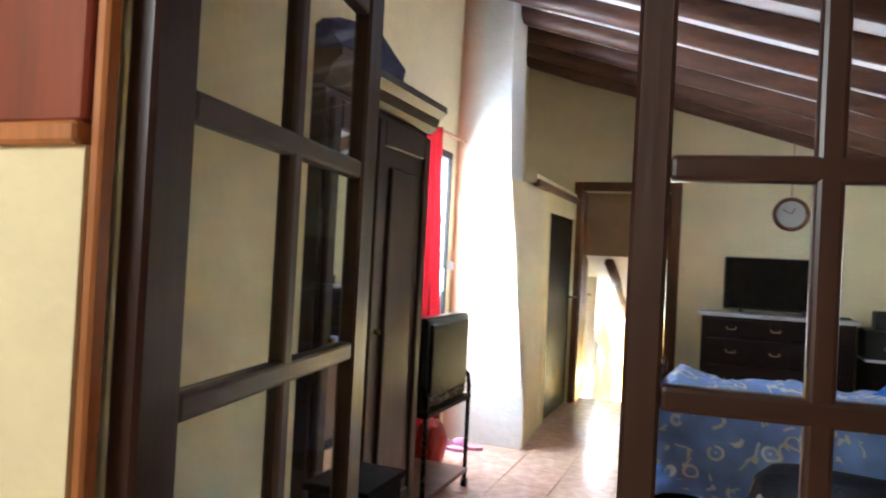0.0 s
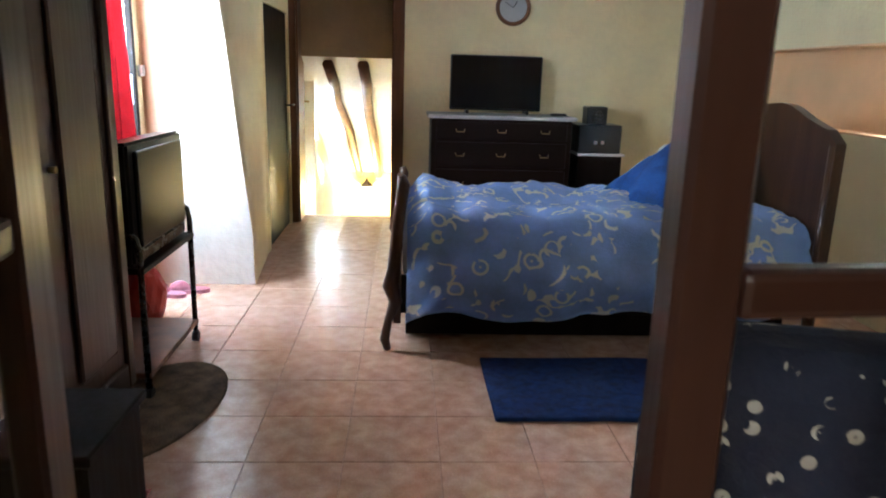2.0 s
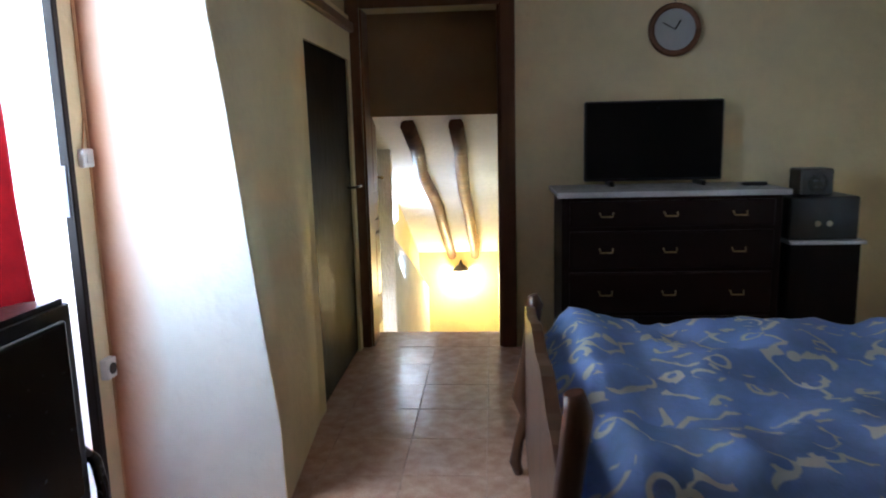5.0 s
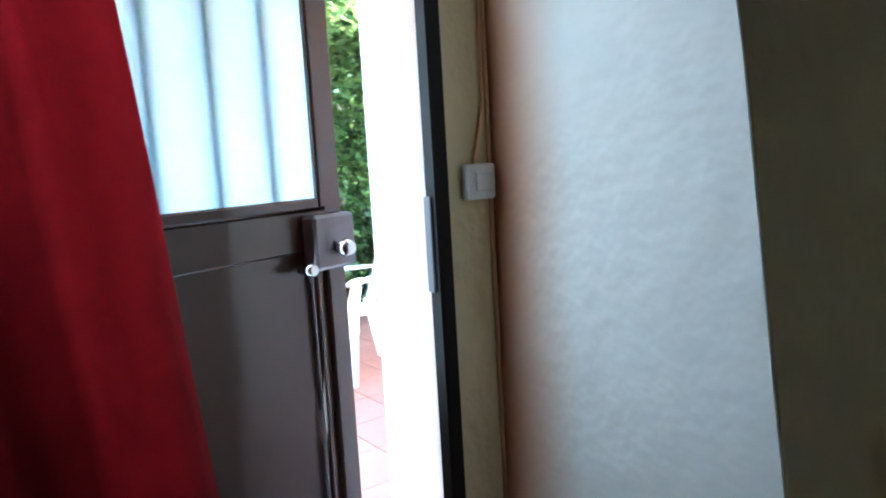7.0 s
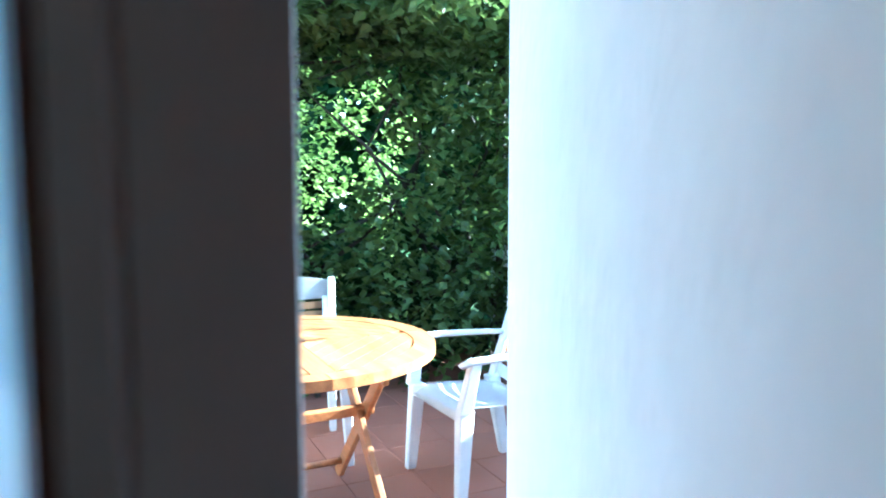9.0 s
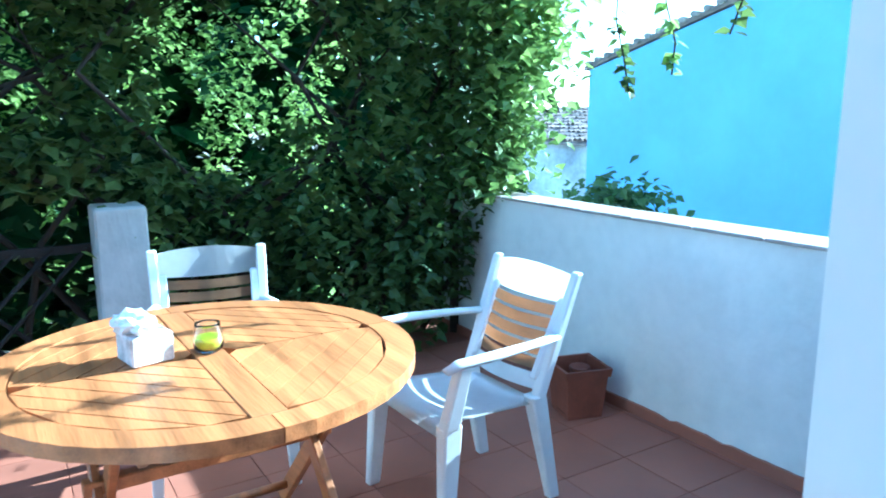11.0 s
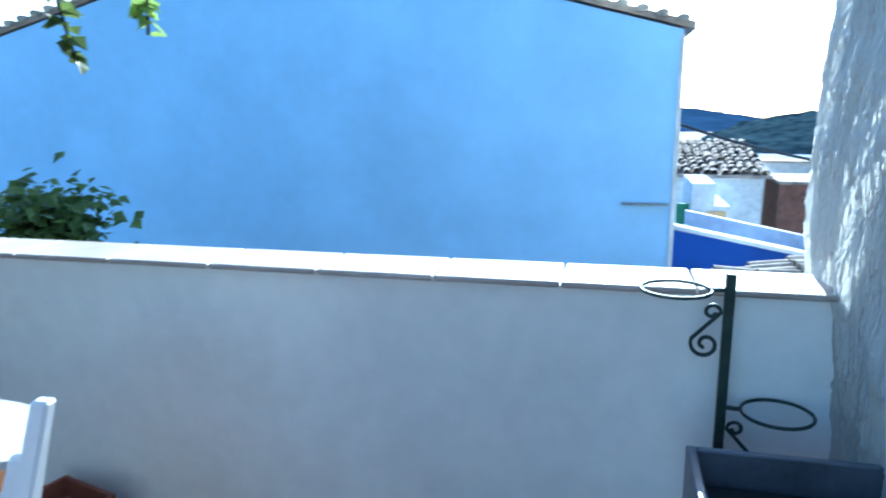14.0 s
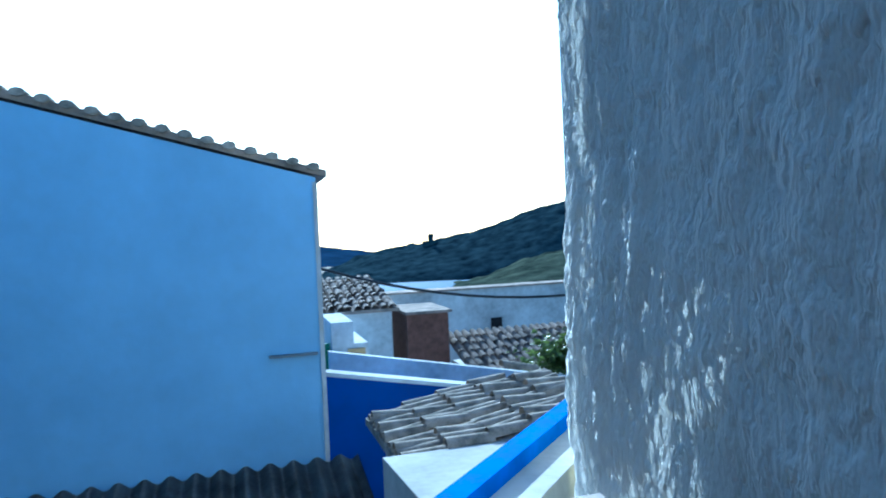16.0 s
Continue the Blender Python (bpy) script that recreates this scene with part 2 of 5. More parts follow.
# white wall that turns peach towards the door corner, with an uneven edge
M_RETURN = mat("white_to_peach_wall", (0.82, 0.80, 0.75), 0.85, var=0.04, scale=2.0, bump=0.3, bscale=18)
n, l = M_RETURN.node_tree.nodes, M_RETURN.node_tree.links
b = n["Principled BSDF"]
old = b.inputs["Base Color"].links[0].from_socket
tc, sep, nz_, add, rmp, mx = (n.new(k) for k in ("ShaderNodeTexCoord", "ShaderNodeSeparateXYZ", "ShaderNodeTexNoise", "ShaderNodeMath", "ShaderNodeMapRange", "ShaderNodeMixRGB"))
nz_.inputs["Scale"].default_value = 2.5
l.new(tc.outputs["Object"], sep.inputs[0])
l.new(tc.outputs["Object"], nz_.inputs["Vector"])
add.operation, add.inputs[1].default_value = "MULTIPLY_ADD", 0.16
l.new(nz_.outputs["Fac"], add.inputs[0])
l.new(sep.outputs["X"], add.inputs[2])
rmp.inputs["From Min"].default_value, rmp.inputs["From Max"].default_value = -1.73, -1.55
rmp.inputs["To Min"].default_value, rmp.inputs["To Max"].default_value = 0.85, 0.0
l.new(add.outputs[0], rmp.inputs["Value"])
l.new(rmp.outputs["Result"], mx.inputs["Fac"])
l.new(old, mx.inputs["Color1"])
mx.inputs["Color2"].default_value = (0.62, 0.26, 0.10, 1)
l.new(mx.outputs["Color"], b.inputs["Base Color"])
M_MIRROR = mat("mirror_silver", (0.85, 0.86, 0.86), 0.02, metal=1.0, var=0.0)
M_MIRROR.node_tree.nodes["Principled BSDF"].inputs["Roughness"].default_value = 0.03
M_BROWNMETAL.node_tree.nodes["Principled BSDF"].inputs["Roughness"].default_value = 0.26
for m in (M_MIRROR, M_BROWNMETAL):
    for ln in list(m.node_tree.links):
        if ln.to_socket.name == "Roughness":
            m.node_tree.links.remove(ln)
M_YELLOWGEL = mat("yellow_candle_gel", (0.75, 0.80, 0.02), 0.3, var=0.1)
M_TISSUE = mat("white_tissue", (0.85, 0.85, 0.86), 0.9, var=0.03)
M_STRIKE = mat("dull_steel_plate", (0.22, 0.22, 0.24), 0.5, var=0.1)
M_BOX = mat("pale_grey_carved_box", (0.60, 0.58, 0.58), 0.8, var=0.25, scale=25)
M_LAMPGLOW = glow("lamp_bulb", (1.0, 0.78, 0.42), 0.6)
M_LATTICE = mat("black_weathered_lath", (0.018, 0.014, 0.011), 0.9, var=0.3)
M_LAMPSHADE = mat("white_lamp_shade", (0.75, 0.74, 0.70), 0.7, var=0.05)
M_PURPLE = mat("dark_blue_bag", (0.02, 0.02, 0.09), 0.7, var=0.3, scale=8)
M_GREEN = mat("green_door_paint", (0.06, 0.20, 0.10), 0.8)
M_TAN = mat("tan_shutter", (0.40, 0.28, 0.13), 0.8)
M_DARKHOLE = mat("dark_opening", (0.012, 0.012, 0.014), 1.0)


def pattern_cloth(name, base, ink, ink2, scale, ring, vine, width=0.045):
    """Cloth printed with curls: broken rings in voronoi cells, and winding vines along a noise contour."""
    m = mat(name, base, 0.9, var=0.10, scale=5, bump=0.2, bscale=120)
    n, l = m.node_tree.nodes, m.node_tree.links
    b = n["Principled BSDF"]
    old = b.inputs["Base Color"].links[0].from_socket
    tc = n.new("ShaderNodeTexCoord")

    def node(kind, op=None, a=None, c=None, x=None, y=None):
        o = n.new(kind)
        if op:
            o.operation = op
        for k, v in ((0, a), (1, c)):
            if v is not None:
                o.inputs[k].default_value = v
        for k, v in ((0, x), (1, y)):
            if v is not None:
                l.new(v, o.inputs[k])
        return o

    def noise_at(s, off=0.0):
        t = n.new("ShaderNodeTexNoise")
        t.inputs["Scale"].default_value, t.inputs["Detail"].default_value = s, 0.5
        mp = n.new("ShaderNodeMapping")
        mp.inputs["Location"].default_value = (off, off, off)
        l.new(tc.outputs["Object"], mp.inputs["Vector"])
        l.new(mp.outputs["Vector"], t.inputs["Vector"])
        return t.outputs["Fac"]

    v = n.new("ShaderNodeTexVoronoi")
    v.inputs["Scale"].default_value, v.inputs["Randomness"].default_value = scale, 0.8
    l.new(tc.outputs["Object"], v.inputs["Vector"])
    d = v.outputs["Distance"]
    band = node("ShaderNodeMath", "LESS_THAN", None, width, node("ShaderNodeMath", "ABSOLUTE", None, None, node("ShaderNodeMath", "SUBTRACT", None, ring, d).outputs[0]).outputs[0])
    gap = node("ShaderNodeMath", "GREATER_THAN", None, 0.42, noise_at(scale * 1.9))
    curl = node("ShaderNodeMath", "MULTIPLY", None, None, band.outputs[0], gap.outputs[0])
    dot = node("ShaderNodeMath", "LESS_THAN", None, 0.055, d)
    line = node("ShaderNodeMath", "LESS_THAN", None, vine, node("ShaderNodeMath", "ABSOLUTE", None, None, node("ShaderNodeMath", "SUBTRACT", None, 0.5, noise_at(scale * 1.0, 3.0)).outputs[0]).outputs[0])
    some = node("ShaderNodeMath", "GREATER_THAN", None, 0.50, noise_at(scale * 1.7, 7.0))
    wind = node("ShaderNodeMath", "MULTIPLY", None, None, line.outputs[0], some.outputs[0])
    both = node("ShaderNodeMath", "MAXIMUM", None, None, curl.outputs[0], wind.outputs[0])
    allp = node("ShaderNodeMath", "MAXIMUM", None, None, both.outputs[0], dot.outputs[0])
    mx2 = n.new("ShaderNodeMixRGB")
    mx2.inputs["Color1"].default_value, mx2.inputs["Color2"].default_value = (*ink, 1), (*ink2, 1)
    l.new(noise_at(scale * 0.8, 1.0), mx2.inputs["Fac"])
    mx = n.new("ShaderNodeMixRGB")
    l.new(allp.outputs[0], mx.inputs["Fac"])
    l.new(old, mx.inputs["Color1"])
    l.new(mx2.outputs["Color"], mx.inputs["Color2"])
    l.new(mx.outputs["Color"], b.inputs["Base Color"])
    return m


M_DUVET = pattern_cloth("blue_scroll_duvet", (0.38, 0.54, 0.90), (0.96, 0.94, 0.86), (0.90, 0.90, 0.86), 8.0, 0.27, 0.032, 0.052)
M_FLORAL = pattern_cloth("dark_floral_upholstery", (0.012, 0.014, 0.03), (0.55, 0.52, 0.42), (0.22, 0.15, 0.12), 26.0, 0.17, 0.0, 0.10)
# leaf green darkened to carry the shade deep in the foliage
M_DARKLEAF = mat("leaf_darkened_for_shade", (0.022, 0.052, 0.014), 0.6, var=0.3, scale=1.2, color2=(0.006, 0.018, 0.005), spec=0.15)
for m in (M_LEAF, M_LEAFL, M_RED):
    n, l = m.node_tree.nodes, m.node_tree.links
    b = n["Principled BSDF"]
    tl, mixs = n.new("ShaderNodeBsdfTranslucent"), n.new("ShaderNodeMixShader")
    mixs.inputs["Fac"].default_value = 0.5
    l.new(b.inputs["Base Color"].links[0].from_socket, tl.inputs["Color"])
    l.new(b.outputs["BSDF"], mixs.inputs[1])
    l.new(tl.outputs["BSDF"], mixs.inputs[2])
    l.new(mixs.outputs["Shader"], n["Material Output"].inputs["Surface"])


# ---- mesh helpers ----
def bx(bm, lo, hi, bevel=0.0, seg=1):
    r = bmesh.ops.create_cube(bm, size=1)
    vs = r["verts"]
    c = [(a + b) / 2 for a, b in zip(lo, hi)]
    bmesh.ops.scale(bm, verts=vs, vec=[abs(b - a) for a, b in zip(lo, hi)])
    bmesh.ops.translate(bm, verts=vs, vec=c)
    if bevel:
        es = {e for v in vs for e in v.link_edges}
        bmesh.ops.bevel(bm, geom=list(es), offset=bevel, segments=seg, affect="EDGES", profile=0.5)
    return bm


def box(lo, hi, bevel=0.0, seg=1):
    return bx(bmesh.new(), lo, hi, bevel, seg)


def tube(bm, pts, r, n=8, taper=None):
    """A round bar through points; taper: its radius at each point."""
    pts = [Vector(p) for p in pts]
    rings = []
    for i, p in enumerate(pts):
        d = (pts[min(i + 1, len(pts) - 1)] - pts[max(i - 1, 0)]).normalized()
        a = d.orthogonal().normalized() if i == 0 else (side - d * side.dot(d)).normalized()
        side = a
        b = d.cross(a)
        rr = taper[i] if taper else r
        rings.append([bm.verts.new(p + rr * (math.cos(2 * math.pi * k / n) * a + math.sin(2 * math.pi * k / n) * b)) for k in range(n)])
    for u, v in zip(rings, rings[1:]):
        for k in range(n):
            f = bm.faces.new((u[k], u[(k + 1) % n], v[(k + 1) % n], v[k]))
            f.smooth = True
    bm.faces.new(rings[0][::-1])
    bm.faces.new(rings[-1])
    return bm


def lathe(bm, prof, n=24, at=(0, 0, 0)):
    """A turned body from (radius, height) pairs."""
    rings = [[bm.verts.new((at[0] + r * math.cos(2 * math.pi * k / n), at[1] + r * math.sin(2 * math.pi * k / n), at[2] + z)) for k in range(n)] for r, z in prof]
    for u, v in zip(rings, rings[1:]):
        for k in range(n):
            bm.faces.new((u[k], u[(k + 1) % n], v[(k + 1) % n], v[k])).smooth = True
    bm.faces.new(rings[0][::-1])
    bm.faces.new(rings[-1])
    return bm


def prism(bm, poly, axis, a, b):
    """A flat outline drawn out along an axis, from a to b. The outline gives the other two coordinates in order."""
    def at(p, h):
        c = list(p)
        c.insert("xyz".index(axis), h)
        return c
    lo, hi = [bm.verts.new(at(p, a)) for p in poly], [bm.verts.new(at(p, b)) for p in poly]
    bm.faces.new(lo)
    bm.faces.new(hi[::-1])
    for k in range(len(poly)):
        j = (k + 1) % len(poly)
        bm.faces.new((lo[j], lo[k], hi[k], hi[j]))
    bmesh.ops.recalc_face_normals(bm, faces=bm.faces)
    return bm


def mesh_of(name, bm, material):
    bmesh.ops.recalc_face_normals(bm, faces=bm.faces)
    me = bpy.data.meshes.new(name)
    bm.to_mesh(me)
    bm.free()
    me.materials.append(material)
    return me


def part(name, bm, material, parent, label=""):
    ob = new(name, mesh_of(name, bm, material))
    ob.parent = parent
    return tagged(ob, label)


def thing(name, label, category, at=(0, 0, 0), rz=0.0, group="", rx=0.0):
    ob = new(name)
    ob.matrix_world = pose(*at, rx, 0, rz)
    return tagged(ob, label, category, group)


def solid(name, bm, material, label, category, group="", at=(0, 0, 0), rz=0.0, kind=""):
    ob = new(name, mesh_of(name, bm, material))
    ob.matrix_world = pose(*at, 0, 0, rz)
    return tagged(ob, label, category, group, kind)


def structure(name, bm, material, label=""):
    return tagged(new(name, mesh_of(name, bm, material)), label, "", "", "structure")


def wavy(bm, cuts, amp, scale, axis):
    """Splits a body's long faces and bends its surface by noise along an axis."""
    bmesh.ops.subdivide_edges(bm, edges=bm.edges[:], cuts=cuts, use_grid_fill=True)
    for v in bm.verts:
        v.co[axis] += amp * noise.noise(v.co * scale)
    return bm


# ---- house shell ----
def ceil_z(x):
    return 2.74 - 0.33 * x


fl = structure("floor", box((-1.83, -2.0, -0.15), (2.3, 6.72, -0.006)), M_GROUT, "terracotta tiled bedroom floor with thin grout joints")
bm = bmesh.new()
prism(bm, [(-1.83, 4.68), (-2.93, 5.18), (-2.93, 7.54), (-1.83, 7.54)], "z", -0.1, 3.7)
structure("wall_terrace_far", bm, M_WHITEWALL, "thick whitewashed house wall with a splayed door reveal")
bm = prism(bmesh.new(), [(-1.83, 3.80), (-2.93, 3.70), (-2.93, -2.0), (-1.83, -2.0)], "z", -0.1, 3.7)
structure("wall_terrace_near", bm, M_WHITEWALL, "thick whitewashed house wall")
bm = prism(bmesh.new(), [(-1.83, 3.80), (-2.93, 3.70), (-2.93, 5.18), (-1.83, 4.68)], "z", 2.08, 3.7)
structure("lintel_terrace", bm, M_WHITEWALL, "whitewashed lintel over the terrace door")
bm = bmesh.new()
bx(bm, (-1.83, -2.0, 0), (-1.822, 3.80, 3.4))
bx(bm, (-1.83, 4.675, 0), (-1.822, 4.785, 3.4))
bx(bm, (-1.83, 3.80, 2.08), (-1.822, 4.675, 3.4))
bx(bm, (-1.83, 5.085, 1.99), (-1.822, 6.7, 3.4))
structure("wall_west_lining", bm, M_WALL, "cream painted inner face of the terrace wall")
# leaning white return wall beside the terrace door
bm = bmesh.new()
prof = [(0.0, -1.228), (0.3, -1.232), (0.7, -1.276), (1.0, -1.307), (1.4, -1.344), (1.7, -1.382), (2.0, -1.41), (2.5, -1.43), (3.4, -1.45)]
fr, bk = [], []
for z, x in prof:
    fr.append([bm.verts.new((-1.83, 4.785, z)), bm.verts.new((x, 4.79, z))])
    bk.append([bm.verts.new((-1.83, 5.08, z)), bm.verts.new((x + 0.38 * (-1.29 - x) - 0.035, 5.08, z))])
for i in range(len(prof) - 1):
    for q in ((fr[i][0], fr[i][1], fr[i + 1][1], fr[i + 1][0]), (bk[i][1], bk[i][0], bk[i + 1][0], bk[i + 1][1]), (fr[i][1], bk[i][1], bk[i + 1][1], fr[i + 1][1]), (bk[i][0], fr[i][0], fr[i + 1][0], bk[i + 1][0])):
        bm.faces.new(q)
bm.faces.new((fr[0][0], bk[0][0], bk[0][1], fr[0][1]))
bm.faces.new((fr[-1][1], bk[-1][1], bk[-1][0], fr[-1][0]))
structure("wall_return", bm, M_RETURN, "leaning white plaster return wall beside the terrace door")
# low closet behind the return wall
bm = bmesh.new()
prism(bm, [(5.55, 0), (5.68, 0), (5.66, 0.5), (5.64, 1.0), (5.62, 1.74), (6.60, 1.74), (6.60, 0), (6.70, 0), (6.70, 1.92), (5.55, 1.92)], "x", -1.37, -1.29)
structure("wall_closet", bm, M_WALL, "cream plaster closet wall with a low dark doorway")
# its near part twists from the leaning corner to the upright doorway
bm = bmesh.new()
rows_ = []
for k in range(13):
    z = 1.92 * k / 12
    xa = float(np.interp(z, [p[0] for p in prof], [p[1] for p in prof])) + 0.003
    rows_.append([[bm.verts.new((xa + (-1.29 - xa) * u - d, 4.795 + 0.755 * u, z)) for u in (0, 0.25, 0.5, 0.75, 1)] for d in (0.0, 0.06)])
for a, b in zip(rows_, rows_[1:]):
    for i in range(4):
        bm.faces.new((a[0][i], a[0][i + 1], b[0][i + 1], b[0][i])).smooth = True
        bm.faces.new((a[1][i + 1], a[1][i], b[1][i], b[1][i + 1]))
    bm.faces.new((a[0][0], b[0][0], b[1][0], a[1][0]))
    bm.faces.new((a[0][4], a[1][4], b[1][4], b[0][4]))
structure("wall_closet_side", bm, M_WALL, "cream plaster side wall running from the leaning corner to the closet")
structure("closet_top", box((-1.83, 5.09, 1.92), (-1.29, 6.70, 1.99)), M_WALL, "plaster slab over the low closet")
tr = structure("closet_lintel", box((-1.315, 5.09, 1.895), (-1.262, 6.668, 1.95), 0.006), M_CASING, "brown wooden lintel along the low closet")
cd = thing("closet_door", "plain black-stained door closed in the low closet wall", "door")
part("leaf", box((-1.345, 5.60, 0.01), (-1.305, 6.60, 1.74), 0.004), M_BLACKWOOD, cd)
part("lever_handle", tube(bmesh.new(), [(-1.29, 6.42, 1.02), (-1.24, 6.42, 1.02), (-1.235, 6.54, 1.02)], 0.008), M_BLACK, cd)

# back wall with the stair doorway
bm = bmesh.new()
bx(bm, (-1.83, 6.70, 1.99), (-1.235, 6.90, 3.5))
bx(bm, (-1.36, 6.70, -0.1), (-1.235, 6.90, 1.99))
bx(bm, (-1.235, 6.70, 2.03), (-0.425, 6.90, 3.2))
prism(bm, [(-0.425, -0.1), (2.45, -0.1), (2.45, 2.3), (-0.425, 3.2)], "y", 6.70, 6.90)
structure("wall_back", bm, M_WALL, "cream yellow bedroom wall with a stair doorway")
bm = bmesh.new()
bx(bm, (-1.315, 6.672, 0), (-1.235, 6.70, 2.115), 0.006)
bx(bm, (-0.425, 6.672, 0), (-0.335, 6.70, 2.115), 0.006)
bx(bm, (-1.235, 6.672, 2.03), (-0.425, 6.70, 2.115), 0.006)
bx(bm, (-1.235, 6.70, 0), (-1.222, 6.90, 2.03))
bx(bm, (-0.438, 6.70, 0), (-0.425, 6.90, 2.03))
structure("door_casing", bm, M_CASING, "brown wooden casing round the stair doorway")
rw = bmesh.new()
bx(rw, (2.27, -2.0, -0.1), (2.45, 3.4, 2.4))
bx(rw, (2.27, 5.9, -0.1), (2.45, 6.70, 2.4))
bx(rw, (2.27, 3.4, -0.1), (2.45, 5.9, 1.02))
bx(rw, (2.27, 3.4, 1.53), (2.45, 5.9, 2.4))
structure("wall_east", rw, M_WALL, "cream yellow bedroom wall with a peach niche")
bm = bmesh.new()
bx(bm, (2.44, 3.4, 1.02), (2.47, 4.0, 1.53))
bx(bm, (2.44, 4.3, 1.02), (2.47, 5.9, 1.53))
bx(bm, (2.44, 4.0, 1.02), (2.47, 4.3, 1.14))
bx(bm, (2.44, 4.0, 1.44), (2.47, 4.3, 1.53))
structure("niche_back", bm, M_PEACH, "peach painted back of the wall niche")
bm = bmesh.new()
bx(bm, (2.271, 3.401, 1.02), (2.44, 5.899, 1.03))
bx(bm, (2.271, 3.401, 1.52), (2.44, 5.899, 1.53))
structure("niche_lining", bm, M_PEACH, "peach painted niche shelf and soffit")
w1 = structure("window_1", box((2.455, 4.0, 1.14), (2.462, 4.3, 1.44)), M_GLASS, "small window in the peach niche")
part("window_frame", box((2.44, 4.13, 1.14), (2.47, 4.16, 1.44)), M_CASING, w1)
# front wall with the double glazed door
bm = bmesh.new()
bx(bm, (-1.83, 0.55, -0.1), (-0.655, 0.58, 3.6))
bx(bm, (0.66, 1.08, -0.1), (2.27, 1.20, 2.8))
prism(bm, [(-0.70, 0.50), (-0.70, 0.58), (0.66, 1.20), (0.66, 1.08)], "z", 2.14, 3.4)
structure("wall_front", bm, M_WALL, "cream wall with a wide glazed double doorway")
bm = bmesh.new()
bx(bm, (-0.640, 0.522, 0), (-0.622, 0.545, 2.12), 0.004)
bx(bm, (0.605, 1.07, 0), (0.66, 1.21, 2.12), 0.008)
prism(bm, [(-0.645, 0.50), (-0.645, 0.58), (0.605, 1.19), (0.605, 1.09)], "z", 2.07, 2.14)
structure("doorway_frame", bm, M_ORANGEWOOD, "orange pine frame of the glazed doorway")
structure("wall_west_pier", box((-1.822, 0.58, -0.1), (-1.36, 2.08, 3.3)), M_WALL, "cream wall pier beside the wardrobe")
structure("wall_hall_back", box((-1.83, -2.1, -0.1), (2.3, -2.0, 3.7)), M_WALL, "plain cream wall of the hall")
structure("wall_hall_east", box((2.27, -2.0, -0.1), (2.45, 0.58, 2.4)), M_WALL, "plain cream wall of the hall")

# sloping ceiling, one mesh, and its logs
bm = prism(bmesh.new(), [(-2.95, ceil_z(-2.95)), (2.6, ceil_z(2.6)), (2.6, ceil_z(2.6) + 0.12), (-2.95, ceil_z(-2.95) + 0.12)], "y", -2.2, 7.5)
structure("ceiling", bm, M_CEIL, "white plaster ceiling sloping between dark round logs")
logs = thing("ceiling_beams", "dark round log rafters under a sloping white plaster ceiling", "ceiling beam")
for k in range(15):
    y = 6.60 - 0.53 * k
    pts, rad = [], []
    for i in range(9):
        x = -1.82 + i * (3.93 / 8)
        pts.append((x, y + 0.03 * noise.noise((x * 0.8, k * 3.1, 0)), ceil_z(x) - 0.03 + 0.012 * noise.noise((x, k, 5))))
        rad.append(0.079 + 0.012 * noise.noise((x * 1.2, k * 2.0, 1)))
    part("log", tube(bmesh.new(), pts, 0.07, 12, rad), M_LOG, logs)

# stairwell
bm = bmesh.new()
bx(bm, (-1.45, 6.90, -3.2), (-1.30, 8.02, 2.2))
bx(bm, (-1.45, 8.56, -3.2), (-1.30, 10.4, 2.2))
bx(bm, (-1.45, 8.02, -3.2), (-1.30, 8.56, 0.56))
bx(bm, (-1.45, 8.02, 0.86), (-1.30, 8.56, 2.2))
structure("wall_stair_west", bm, M_YELLOW, "yellow plaster stair wall")
structure("wall_stair_east", box((-0.42, 6.90, -3.2), (-0.30, 10.4, 2.2)), M_YELLOW, "yellow plaster stair wall")
structure("wall_stair_end", box((-1.30, 10.2, -3.2), (-0.42, 10.4, 1.0)), M_YELLOW, "yellow plaster wall at the stair foot")
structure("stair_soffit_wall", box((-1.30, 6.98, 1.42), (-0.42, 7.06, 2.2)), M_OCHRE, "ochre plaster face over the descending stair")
bm = prism(bmesh.new(), [(7.06, 1.42), (10.3, -0.06), (10.3, 0.08), (7.06, 1.60)], "x", -1.30, -0.42)
structure("stair_ceiling", bm, M_CEIL, "white plaster ceiling sloping down over the stair")
sb = thing("stair_beams", "two crooked dark log beams under the stair ceiling", "ceiling beam")
for x0 in (-1.02, -0.70):
    pts = [(x0 + 0.05 * noise.noise((i * 0.6, x0 * 9, 0)) + 0.02 * i * (-1 if x0 < -0.9 else -0.3) * -1 * 0.6, 7.1 + i * 0.385, 1.36 - i * 0.176) for i in range(9)]
    part("log", tube(bmesh.new(), pts, 0.05, 10), M_LOG, sb)
# out of view, added to stop the sky leaking in above the soffit
structure("stair_head_ceiling", box((-1.45, 6.90, 2.2), (-0.30, 10.4, 2.3)), M_CEIL, "unseen lid that keeps sky light out of the stairwell")
st = structure("stairs", box((-1.30, 6.90, -0.12), (-0.42, 7.02, -0.002)), M_TILE, "tiled stair going steeply down")
for k in range(14):
    part("step", box((-1.30, 7.02 + 0.22 * k, -0.2 * (k + 1) - 0.2), (-0.42, 7.24 + 0.22 * k, -0.2 * (k + 1)), 0.006), M_TILE, st)
structure("landing", box((-1.222, 6.70, -0.1), (-0.438, 6.90, -0.003)), M_TILE, "terracotta landing at the stair head")
sl = thing("wall_lantern", "lit warm wall lantern at the foot of the stairs", "wall lamp", (-0.83, 10.13, -0.28))
part("backplate", box((-0.04, 0.04, -0.06), (0.04, 0.068, 0.12), 0.004), M_BLACK, sl)
